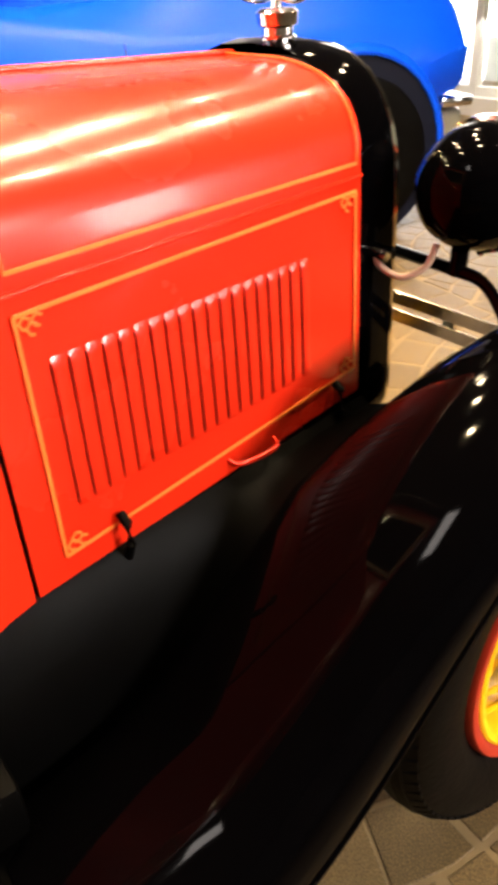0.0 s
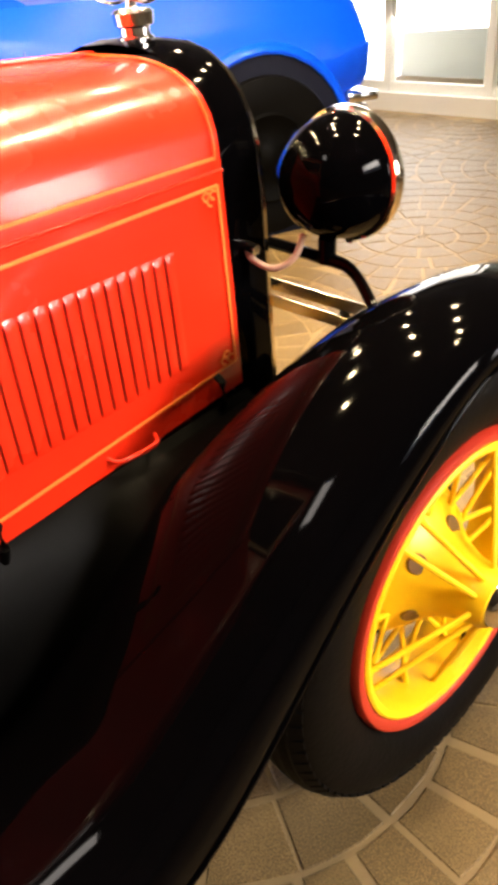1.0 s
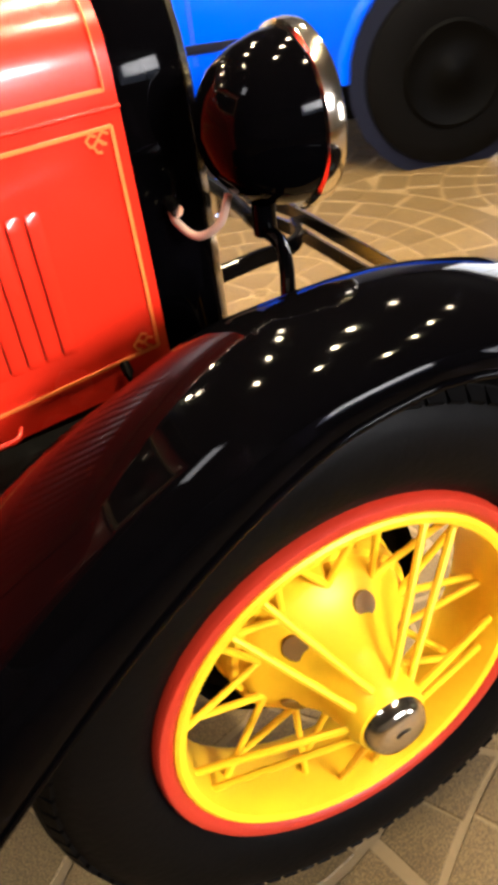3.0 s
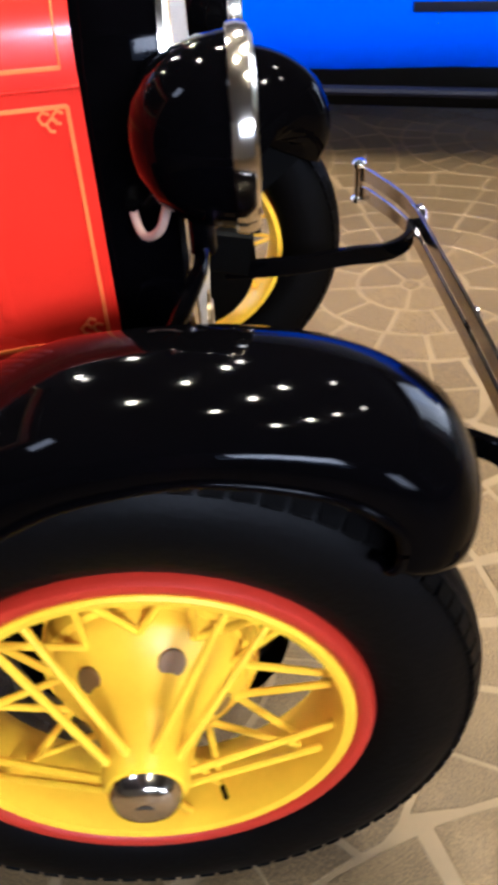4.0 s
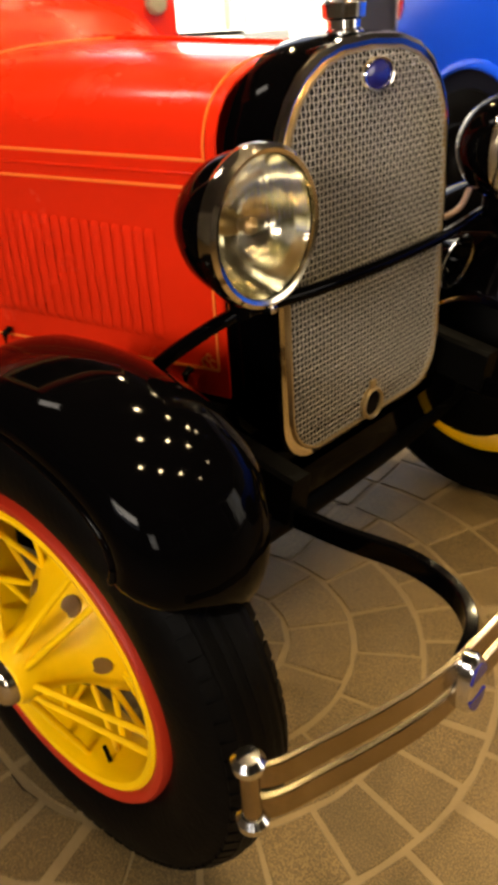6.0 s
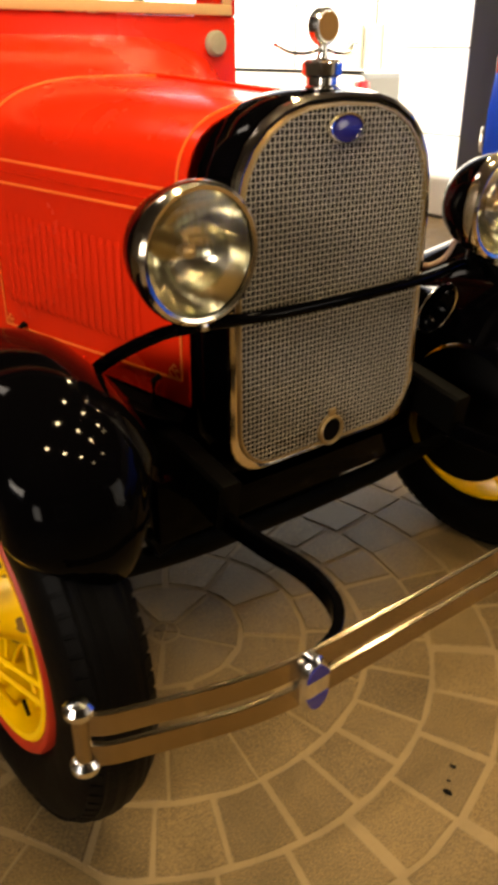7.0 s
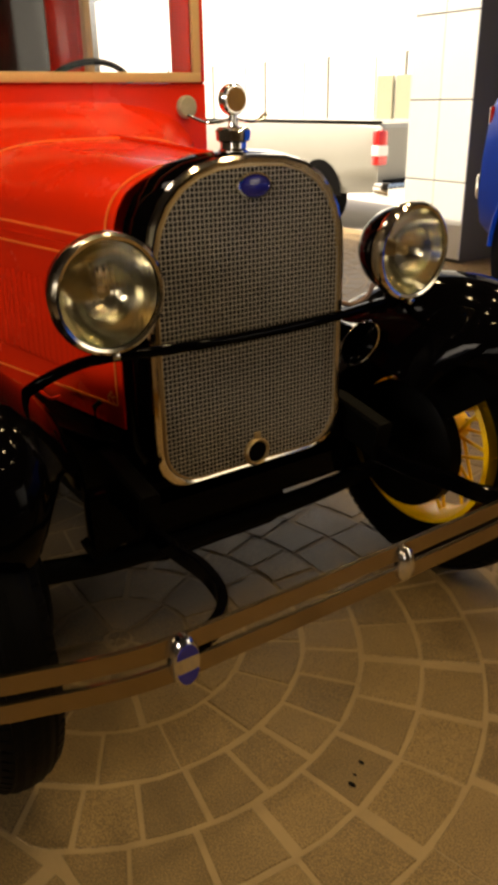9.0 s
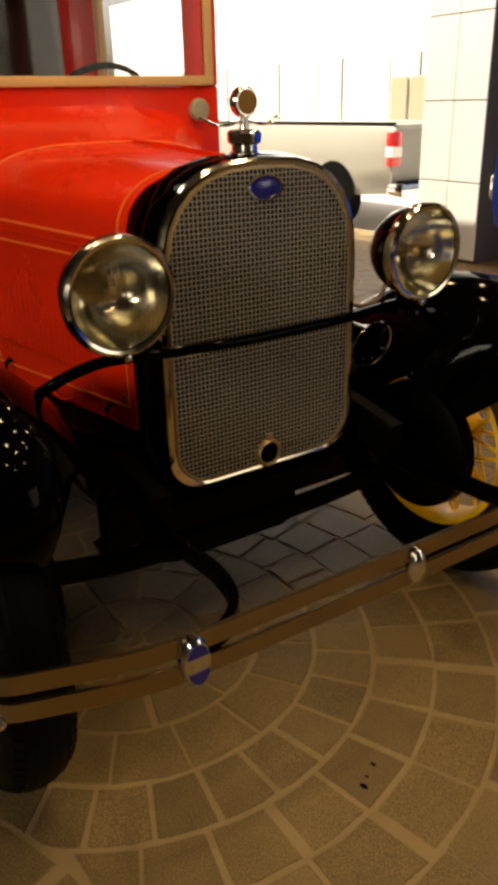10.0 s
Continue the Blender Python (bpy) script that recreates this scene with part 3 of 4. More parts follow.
def headlamp(sd, LX, LY, LZ):
    m = Matrix.Translation((LX, sd * LY, LZ)) @ AX_X
    lamp = part("headlamp", lathe([(0.0001, -0.135), (0.022, -0.133), (0.05, -0.124), (0.076, -0.104), (0.094, -0.076), (0.104, -0.045), (0.108, -0.018), (0.108, 0.0)], m, n=40),
                BLACK, car, "black bowl headlamp with a bright rim")
    part("headlamp_rim", lathe([(0.1085, -0.016), (0.1145, -0.014), (0.116, -0.002), (0.1135, 0.009), (0.107, 0.014), (0.101, 0.012), (0.101, 0.006)], m, n=48),
         NICKEL, lamp, "bright nickel rim")
    part("reflector", lathe([(0.1, 0.002), (0.085, -0.03), (0.06, -0.058), (0.03, -0.075), (0.0001, -0.08)], m, n=40), REFLECT, lamp, "tarnished silvered reflector")
    part("bulb", lathe([(0.008, -0.078), (0.012, -0.06), (0.012, -0.045), (0.0001, -0.035)], m, n=14), BRASS, lamp)
    # fluted lens
    n, rings = 120, []
    for r in [0.0001] + [0.1025 * k / 22 for k in range(1, 23)]:
        ring = []
        for i in range(n):
            a = 2 * math.pi * i / n
            x, y = r * math.cos(a), r * math.sin(a)
            ring.append(m @ Vector((x, y, 0.016 - 1.1 * r * r + 0.0008 * math.sin(y * 520))))
        rings.append(ring)
    bm = loft(rings)
    bmesh.ops.remove_doubles(bm, verts=bm.verts, dist=1e-5)
    p = part("lens", bm, LENSG, lamp, "clear fluted glass lens")
    p.visible_shadow = False
    part("rim_clip", box((LX + 0.004, sd * LY, LZ - 0.118), (0.02, 0.016, 0.012), 0.003), CHROME, lamp)
    part("mounting_stud", tube([(LX - 0.06, sd * LY, LZ - 0.1), (LX - 0.06, sd * LY * 0.995, LZ - 0.145)], 0.034), BLACK, lamp)
    # wire conduit
    part("conduit", tube(smoothed([(LX - 0.1, sd * (LY - 0.02), LZ - 0.085), (LX - 0.115, sd * (LY - 0.03), LZ - 0.125), (LX - 0.14, sd * (LY - 0.06), LZ - 0.145),
                                   (LX - 0.155, sd * (LY - 0.1), LZ - 0.13), (LX - 0.155, sd * 0.268, LZ - 0.108)], 5), 0.012), WIRE, lamp, "tan cloth-covered conduit")
    part("conduit_end", tube([(LX - 0.155, sd * 0.295, LZ - 0.112), (LX - 0.155, sd * 0.262, LZ - 0.106)], 0.02), CHROME, lamp)


headlamp(-1, 0.151, 0.381, 0.977)
headlamp(1, 0.156, 0.399, 0.97)
bar = [(0.02, -0.565, 0.735), (0.05, -0.52, 0.79), (LX - 0.055, -0.44, 0.832), (LX - 0.05, -0.36, 0.838), (LX - 0.03, -0.2, 0.834), (LX - 0.025, 0, 0.832)]
bar = bar + [(x, -y, z) for x, y, z in bar[-2::-1]]
part("lamp_bar", tube(smoothed(bar, 5), 0.02, 0.024), BLACK, car, "black curved headlamp bar")
# horn under the left lamp
hm = Matrix.Translation((0.0, 0.335, 0.75)) @ Matrix.Rotation(radians(104), 4, "Y")
horn = part("horn", lathe([(0.0001, -0.17), (0.05, -0.168), (0.062, -0.155), (0.062, -0.1), (0.045, -0.085), (0.018, -0.075), (0.02, -0.03), (0.03, 0.01), (0.052, 0.05), (0.062, 0.062)], hm, n=28),
            BLACK, car, "black motor horn")
part("horn_lip", lathe([(0.060, 0.059), (0.0635, 0.062), (0.063, 0.065), (0.060, 0.064)], hm, n=28, close=True), CHROME, horn, "bright horn lip")

# ---- wings (fenders) ----
ZC = 0.366                                   # axle height over the truck's own origin


def wing(sd):
    """The front wing: an arch over the wheel that sweeps back to the running board."""
    spine = [(0.352, 0.585), (0.374, 0.628), (0.382, 0.68), (0.37, 0.738), (0.334, 0.793), (0.262, 0.84), (0.16, 0.866), (0.05, 0.87), (-0.07, 0.855), (-0.18, 0.808), (-0.29, 0.742),
             (-0.4, 0.66), (-0.5, 0.575), (-0.6, 0.49), (-0.7, 0.42), (-0.81, 0.385), (-0.95, 0.36)]
    sp = smoothed([(x, 0, z) for x, z in spine], 4)
    prof = [(-0.800, -0.066), (-0.8035, -0.054), (-0.801, -0.042), (-0.793, -0.031), (-0.779, -0.021), (-0.757, -0.0125), (-0.728, -0.006), (-0.69, -0.0015), (-0.65, 0.0), (-0.61, 0.0), (-0.56, -0.005), (-0.5, -0.022),
            (-0.455, -0.05), (-0.43, -0.088)]
    rings = []
    n = len(sp)
    for i, p in enumerate(sp):
        d = (sp[min(i + 1, n - 1)] - sp[max(i - 1, 0)]).normalized()
        out = Vector((-d.z, 0, d.x))
        if out.dot(p - Vector((-0.05, 0, ZC))) < 0:
            out = -out
        f = min(1.0, i / 7)                       # the tip is narrower and rounder
        ring = []
        for y, h in prof:
            k = 0.66 + 0.34 * math.sin(f * math.pi / 2)
            k2 = 0.34 + 0.66 * math.sin(min(1.0, i / 40) * math.pi / 2)
            yy = -0.655 + (y + 0.655) * (k if y < -0.655 else k2)
            hh = h * (1.0 + 0.9 * abs(i / n - 0.42) / 0.4 if y < -0.65 else 1.0)
            if yy > -0.68:
                hh -= 0.3 * ((yy + 0.68) / 0.2) ** 2 * max(0.0, 1 - i / 44)
            ring.append(Vector((p.x, yy * -sd if sd > 0 else yy, p.z)) + out * hh)
        rings.append(ring)
    fen = part("wing", sheet(rings, 0.004), BLACK, car, "glossy black front wing")
    part("wing_bead", tube([r[0] for r in rings], 0.011), BLACK, fen)
    # apron between wing and chassis
    rows = []
    for r in rings:
        a = r[-1]
        if a.x > -0.03:
            continue
        yi = 0.29 + 0.1 * min(1.0, max(0.0, (-0.06 - a.x) / 0.7))
        zt = 0.604 if a.x < 0.0 else 0.604 - 0.5 * a.x
        rows.append([a, Vector((a.x, sd * (yi + 0.06), a.z + (zt - a.z) * 0.55 - 0.02)), Vector((a.x, sd * (yi + 0.015), zt - 0.015)), Vector((a.x, sd * yi, zt))])
    part("splash_apron", sheet(rows, 0.003), DULLBLACK, fen, "black splash apron")
    return fen


wing(-1)
wing(1)
for sd in (-1, 1):
    part("running_board", box((-1.35, sd * 0.66, 0.335), (0.9, 0.27, 0.035), 0.01), DULLBLACK, car, "black ribbed running board")

# inner skirts that close the wings above the wheels
for sd in (-1, 1):
    arc = [radians(38 + 7 * k) for k in range(22)]
    rows = [[Vector((-0.015 + r * math.cos(t), sd * y, ZC + r * math.sin(t))) for t in arc] for r, y in ((0.2, 0.598), (0.2, 0.604), (0.455, 0.624), (0.455, 0.618))]
    part("inner_skirt", loft(rows + [rows[0]], False), DULLBLACK, car, "black inner skirt of the wing")

# ---- wheels ----
WY = 0.712


def wheel(sd):
    """A wire wheel; local z points outward."""
    w = new("wheel")
    w.parent = car
    w.matrix_basis = Matrix.Translation((-0.019, sd * WY, ZC)) @ Matrix.Rotation(radians(1.6), 4, "Z") @ (AX_R if sd < 0 else AX_L)
    tagged(w, "yellow wire wheel with a black tyre")
    a = [k * 2 * math.pi / 20 for k in range(20)]
    prof = []
    for t in a:
        c, s = math.cos(t), math.sin(t)
        prof.append((0.351 + 0.081 * (abs(c) ** 0.85) * (1 if c > 0 else -1), 0.072 * (abs(s) ** 0.9) * (1 if s > 0 else -1)))
    part("tyre", lathe(prof, n=64, close=True), RUBBER, w, "black rubber tyre")
    for h in (-0.036, -0.018, 0.0, 0.018, 0.036):
        r = 0.4285 - 14 * h * h * 0.5
        part("tread_rib", lathe([(r, h - 0.006), (r + 0.004, h - 0.005), (r + 0.004, h + 0.005), (r, h + 0.006)], n=64), RUBBER, w)
    # cross-cut tread shoulders, one mesh of many small blocks
    bm = bmesh.new()
    for k in range(84):
        for side in (-1, 1):
            m = Matrix.Rotation(2 * math.pi * (k + 0.25 * side) / 84, 4, "Z") @ Matrix.Translation((0.4105, 0, side * 0.048)) @ Matrix.Rotation(radians(-34 * side), 4, "Y")
            box((0, 0, 0), (0.012, 0.023, 0.022), bm=bm)
            bm.verts.ensure_lookup_table()
            bmesh.ops.transform(bm, matrix=m, verts=bm.verts[-8:])
    tagged(part("tread_pattern", bm, RUBBER, w, "cross-cut rubber tread", smooth=False), kind="stuff")
    part("red_band", lathe([(0.259, 0.052), (0.264, 0.058), (0.269, 0.0625), (0.275, 0.065), (0.283, 0.064), (0.288, 0.057), (0.288, 0.03)], n=64), TYRERED, w, "red painted band round the rim")
    part("rim", lathe([(0.264, 0.05), (0.263, 0.060), (0.258, 0.063), (0.248, 0.060), (0.243, 0.047), (0.240, 0.03), (0.239, 0.0), (0.241, -0.045), (0.256, -0.070), (0.268, -0.064)], n=64),
         YELLOW, w, "yellow steel rim")
    part("hub", lathe([(0.034, 0.136), (0.048, 0.132), (0.053, 0.12), (0.055, 0.098), (0.060, 0.072), (0.071, 0.045), (0.088, 0.02), (0.106, 0.0), (0.122, -0.012), (0.132, -0.026), (0.134, -0.045)], n=40), YELLOW, w,
         "yellow wheel hub")
    part("hub_cap", lathe([(0.0001, 0.160), (0.012, 0.160), (0.014, 0.157), (0.026, 0.156), (0.036, 0.152), (0.042, 0.144), (0.044, 0.134), (0.040, 0.127)], n=32), NICKEL, w, "dull chrome hub cap")
    part("brake_drum", lathe([(0.1, -0.038), (0.125, -0.032), (0.142, -0.036), (0.147, -0.048), (0.147, -0.085), (0.152, -0.088)], n=44), YELLOW, w, "yellow brake drum")
    part("backing_plate", lathe([(0.03, -0.1), (0.03, -0.15), (0.18, -0.14), (0.192, -0.13), (0.194, -0.085)], n=36), DULLBLACK, w)
    # Brown discs on the uncut hub; their tone is the shade in the holes.
    for k in range(5):
        t = radians(65 + 72 * k)
        part("lug_hole_shade", lathe([(0.0001, 0.002), (0.017, 0.002), (0.0185, 0.0), (0.019, -0.008)], Matrix.Translation((0.092 * math.cos(t), 0.092 * math.sin(t), 0.016)) @
                               Matrix.Rotation(radians(40), 4, Vector((-math.sin(t), math.cos(t), 0))), n=14), LUG, w)
    # spokes: outer row from the hub's nose, inner rows crossed
    def spoke(a0, r0, z0, a1, r1, z1, d=0.0108):
        p = Vector((r0 * math.cos(a0), r0 * math.sin(a0), z0))
        q = Vector((r1 * math.cos(a1), r1 * math.sin(a1), z1))
        part("spoke", tube([p, q], d, n=8), YELLOW, w)
    for k in range(10):
        t = 2 * math.pi * k / 10
        spoke(t, 0.05, 0.112, t + (0.20 if k % 2 else -0.20), 0.249, 0.034, 0.0112)
    for k in range(10):
        t = 2 * math.pi * (k + 0.5) / 10
        spoke(t, 0.115, -0.012, t + 0.32, 0.244, 0.008, 0.0108)
        spoke(t, 0.115, -0.012, t - 0.32, 0.244, -0.008, 0.0108)
    t = radians(-70)
    part("valve", tube([(0.242 * math.cos(t), 0.242 * math.sin(t), 0.03), (0.205 * math.cos(t + 0.05), 0.205 * math.sin(t + 0.05), 0.034)], 0.008), DULLBLACK, w, "black valve stem")
    return w


wheel(-1)
wheel(1)
for sd in (-1, 1):
    part("rear_wheel", lathe([(0.15, 0.05), (0.25, 0.055), (0.35, 0.07), (0.42, 0.035), (0.428, 0), (0.42, -0.035), (0.3, -0.06)],
                             Matrix.Translation((-2.64, sd * WY, ZC)) @ AX_R, n=48), RUBBER, car, "black rear tyre")

# ---- chassis and bumper ----
part("front_axle", tube(smoothed([(-0.015, -0.62, 0.365), (-0.015, -0.5, 0.33), (-0.015, -0.25, 0.3), (-0.015, 0.25, 0.3), (-0.015, 0.5, 0.33), (-0.015, 0.62, 0.365)], 4), 0.04, 0.06), DULLBLACK, car, "black front axle")
part("front_spring", tube(smoothed([(0.0, -0.42, 0.36), (0.0, -0.2, 0.44), (0.0, 0, 0.47), (0.0, 0.2, 0.44), (0.0, 0.42, 0.36)], 4), 0.05, 0.05, square=True), DULLBLACK, car)
part("cross_member", box((-0.01, 0, 0.465), (0.1, 0.62, 0.07), 0.015), DULLBLACK, car)
for sd in (-1, 1):
    part("frame_rail", tube([(0.16, sd * 0.335, 0.5), (0.0, sd * 0.335, 0.53), (-0.7, sd * 0.36, 0.53), (-2.9, sd * 0.40, 0.55)], 0.05, 0.1, square=True), DULLBLACK, car, "black frame rail")
# Pan deepened, and unseen drivetrain added, to block light under the truck.
part("engine_pan", box((-0.45, 0, 0.35), (0.72, 0.46, 0.34), 0.06), DULLBLACK, car, "black engine pan, deepened to block light below")
part("gearbox_blocker", box((-1.1, 0, 0.36), (0.6, 0.34, 0.28), 0.08), DULLBLACK, car, "black unseen gearbox housing, added to block light below")
part("torque_tube_blocker", tube([(-1.4, 0, 0.36), (-2.64, 0, 0.366)], 0.1), DULLBLACK, car)
part("rear_axle_blocker", tube([(-2.64, -0.68, 0.366), (-2.64, -0.2, 0.366), (-2.64, 0, 0.366), (-2.64, 0.2, 0.366), (-2.64, 0.68, 0.366)], 0.1, taper=[0.8, 1.0, 2.6, 1.0, 0.8]), DULLBLACK, car)
part("radiator_apron", box((0.015, 0, 0.445), (0.05, 0.84, 0.15), 0.02), BLACK, car, "black apron under the radiator")
# Unseen plate that blocks low light passing beneath the cab.
part("chassis_floor_blocker", box((-1.8, 0, 0.42), (1.8, 1.1, 0.1), 0.02), DULLBLACK, car)


def bumper_line(z, off=0.0):
    half = [(0.468, -0.80), (0.492, -0.775), (0.512, -0.72), (0.538, -0.64), (0.558, -0.56), (0.566, -0.48), (0.568, -0.36), (0.570, -0.18), (0.571, 0.0)]
    pts = half + [(x, -y) for x, y in half[-2::-1]]
    return smoothed([(x + off, y, z) for x, y in pts], 4)


bumper = new("bumper")
bumper.parent = car
tagged(bumper, "double-bar nickel bumper with two clamps")
for z in (0.499, 0.446):
    part("bumper_bar", tube(bumper_line(z), 0.009, 0.037, square=True), BUMPERC, bumper, "flat tarnished nickel bar")
for sd in (-1, 1):
    part("end_bolt", tube([(0.474, sd * 0.799, 0.419), (0.474, sd * 0.799, 0.525)], 0.024, n=14), BUMPERC, bumper, "bright end bolt")
    for z in (0.523, 0.426):
        part("bolt_head", lathe([(0.019, -0.006), (0.02, 0.004), (0.014, 0.012), (0.0001, 0.014)], Matrix.Translation((0.474, sd * 0.799, z)), n=16), CHROME, bumper)
    mo = Matrix.Translation((0.582, sd * 0.495, 0.471)) @ AX_X @ Matrix.Diagonal((1.0, 0.52, 1, 1))
    cl = part("clamp", lathe([(0.0001, 0.008), (0.032, 0.008), (0.044, 0.006), (0.05, 0.0), (0.049, -0.016)], mo, n=32), CHROME, bumper, "oval chrome bumper clamp")
    for up in (-1, 1):
        bm = bmesh.new()
        arc = [(math.cos(math.pi * (0.08 + 0.84 * k / 12)) * 0.0205, 0.007 + math.sin(math.pi * (0.08 + 0.84 * k / 12)) * 0.032) for k in range(13)]
        top = [bm.verts.new((0.5912, sd * 0.495 + y, 0.471 + up * z)) for y, z in arc]
        bot = [bm.verts.new((0.585, sd * 0.495 + y, 0.471 + up * z)) for y, z in arc]
        bm.faces.new(top)
        for k in range(13):
            bm.faces.new((top[k], top[(k + 1) % 13], bot[(k + 1) % 13], bot[k]))
        part("enamel", bm, BADGEBLUE, cl, "dark blue enamel inlay", smooth=False)
    arm = smoothed([(0.10, sd * 0.335, 0.46), (0.25, sd * 0.333, 0.462), (0.38, sd * 0.335, 0.475), (0.47, sd * 0.352, 0.471), (0.53, sd * 0.405, 0.471), (0.556, sd * 0.485, 0.471)], 5)
    part("bumper_arm", tube(arm, 0.018, 0.042, square=True), BLACK, bumper, "black curved bumper arm")
mo = Matrix.Translation((0.582, 0.0, 0.471)) @ AX_X @ Matrix.Diagonal((1.0, 0.48, 1, 1))
part("centre_clamp", lathe([(0.0001, 0.014), (0.024, 0.012), (0.037, 0.004), (0.04, -0.012)], mo, n=28), CHROME, bumper, "oval chrome centre clamp")

# ---- blue pickup beside the truck ----
blue = thing("blue_pickup", "bright blue parked pickup with chrome bumpers", "pickup", at=(-1.147, 0.977, 0))
blue.rotation_euler = (0, 0, radians(-19))
BY0, BY1 = 1.98, 3.75


def slabring(x, sections, lean=0.0):
    return [Vector((x, y, z)) for y, z in sections]


def body_ring(x, low, belt, top, tuck=0.05):
    h = BY0
    r = [(h + 0.09, low), (h + 0.03, low + 0.06), (h + 0.0, low + 0.22), (h + 0.005, (low + belt) / 2 + 0.06), (h + 0.035, belt - 0.06), (h + tuck + 0.02, belt), (h + tuck + 0.12, top)]
    r = r + [(BY0 + BY1 - y, z) for y, z in reversed(r)]
    return [Vector((x, y, z)) for y, z in r]


bodies = [(-1.78, 0.52, 1.34, 1.36), (-1.75, 0.5, 1.37, 1.39), (-1.1, 0.46, 1.37, 1.39), (-0.4, 0.44, 1.37, 1.39), (0.2, 0.40, 1.33, 1.36), (1.2, 0.40, 1.2, 1.25), (1.7, 0.42, 1.12, 1.26), (2.3, 0.42, 1.09, 1.26), (2.9, 0.46, 1.09, 1.25),
          (3.2, 0.64, 1.08, 1.22), (3.4, 0.70, 1.06, 1.18), (3.46, 0.72, 1.0, 1.12)]
part("body", loft([body_ring(*b) for b in bodies], True, True), BLUE, blue, "bright blue painted body")
cabs = [(-0.42, 1.36, 0.1), (-0.3, 1.82, 0.26), (0.9, 1.84, 0.26), (1.75, 1.22, 0.1)]
part("cab", loft([[Vector((x, BY0 + i, 1.13)), Vector((x, BY0 + i + (0.0 if z < 1.2 else 0.06), z)), Vector((x, BY1 - i - (0.0 if z < 1.2 else 0.06), z)), Vector((x, BY1 - i, 1.13))] for x, z, i in cabs], True, True), BLUE, blue, "blue cab")
part("side_window", loft([[Vector((-0.22, BY0 + 0.12, 1.4)), Vector((1.25, BY0 + 0.12, 1.4))], [Vector((-0.18, BY0 + 0.235, 1.76)), Vector((0.85, BY0 + 0.235, 1.76))]], False), DARKM, blue, "dark side glass", smooth=False)
part("side_window", loft([[Vector((-0.22, BY1 - 0.12, 1.4)), Vector((1.25, BY1 - 0.12, 1.4))], [Vector((-0.18, BY1 - 0.235, 1.76)), Vector((0.85, BY1 - 0.235, 1.76))]], False), DARKM, blue, "dark side glass", smooth=False)
part("windshield", loft([[Vector((0.99, BY0 + 0.34, 1.784)), Vector((0.99, BY1 - 0.34, 1.784))], [Vector((1.6, BY0 + 0.24, 1.34)), Vector((1.6, BY1 - 0.24, 1.34))]], False), DARKM, blue, "dark windscreen glass", smooth=False)
part("rear_window", loft([[Vector((-0.335, BY0 + 0.36, 1.72)), Vector((-0.335, BY1 - 0.36, 1.72))], [Vector((-0.405, BY0 + 0.26, 1.45)), Vector((-0.405, BY1 - 0.26, 1.45))]], False), DARKM, blue, "dark rear glass", smooth=False)
for x in (-0.48, 0.55, 1.62):
    part("door_seam", tube([(x, BY0 + 0.003, 0.62), (x, BY0 + 0.003, 0.85), (x, BY0 + 0.036, 1.08)], 0.007), DARKM, blue)
part("sill", box((0.65, BY0 + 0.17, 0.37), (4.6, 0.22, 0.22), 0.05), DULLBLACK, blue, "dark underbody sill")
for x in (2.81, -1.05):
    for y, ax in ((BY0 + 0.075, AX_R), (BY1 - 0.075, AX_L)):
        wv = part("wheel", lathe([(0.05, 0.09), (0.22, 0.1), (0.33, 0.115), (0.41, 0.1), (0.43, 0.04), (0.43, -0.06), (0.40, -0.1), (0.2, -0.1)],
                            Matrix.Translation((x, y, 0.43)) @ ax, n=40), RUBBER, blue, "black tyre")
        part("rim", lathe([(0.0001, 0.121), (0.05, 0.122), (0.075, 0.104), (0.19, 0.108), (0.225, 0.122), (0.24, 0.116)], Matrix.Translation((x, y, 0.43)) @ ax, n=32), DULLBLACK, blue, "dark steel rim")
    a = [math.pi * k / 16 for k in range(17)]
    rows = [[Vector((x + r * math.cos(t), BY0 + d, 0.45 + r * math.sin(t))) for t in a] for r, d in ((0.55, 0.01), (0.53, -0.02), (0.51, -0.028), (0.495, -0.02), (0.495, 0.03))]
    part("arch_flare_or_shade", loft(rows, False), BLUE, blue, "blue flared wheel arch")
    # Flat disc on the uncut body side; its dark colour is the recess's shade.
    part("wheel_well_shade", lathe([(0.0001, 0.0), (0.2, 0.0), (0.497, 0.0)], Matrix.Translation((x, BY0 - 0.004, 0.45)) @ AX_R, n=32), NAVY, blue, "flat navy disc painted as the shade in the wheel well")
part("front_bumper", box((3.42, (BY0 + BY1) / 2, 0.665), (0.2, 1.78, 0.055), 0.02), CHROME, blue, "chrome front bumper strip")
part("front_valance", box((3.36, (BY0 + BY1) / 2, 0.53), (0.26, 1.7, 0.2), 0.05), SILVER, blue, "grey lower front valance")
part("door_moulding", box((1.72, BY0 + 0.004, 0.69), (0.42, 0.02, 0.04), 0.006), NAVY, blue, "dark side moulding")
part("side_marker", box((2.02, BY0 + 0.001, 0.62), (0.12, 0.02, 0.022), 0.006), CHROME, blue, "small bright side marker")
part("side_step", tube([(-0.3, BY0 - 0.02, 0.36), (1.9, BY0 - 0.02, 0.36)], 0.06, 0.04), NAVY, blue, "dark side step")
part("rear_bumper", box((-1.82, (BY0 + BY1) / 2, 0.80), (0.16, 1.7, 0.18), 0.04), CHROME, blue, "chrome rear bumper")
part("tail_lamp", box((-1.76, BY0 + 0.075, 1.2), (0.06, 0.1, 0.22), 0.02), REDLENS, blue, "red tail lamp")
part("headlight", box((3.41, BY0 + 0.14, 0.84), (0.1, 0.2, 0.16), 0.03), LENSG, blue, "clear headlight")

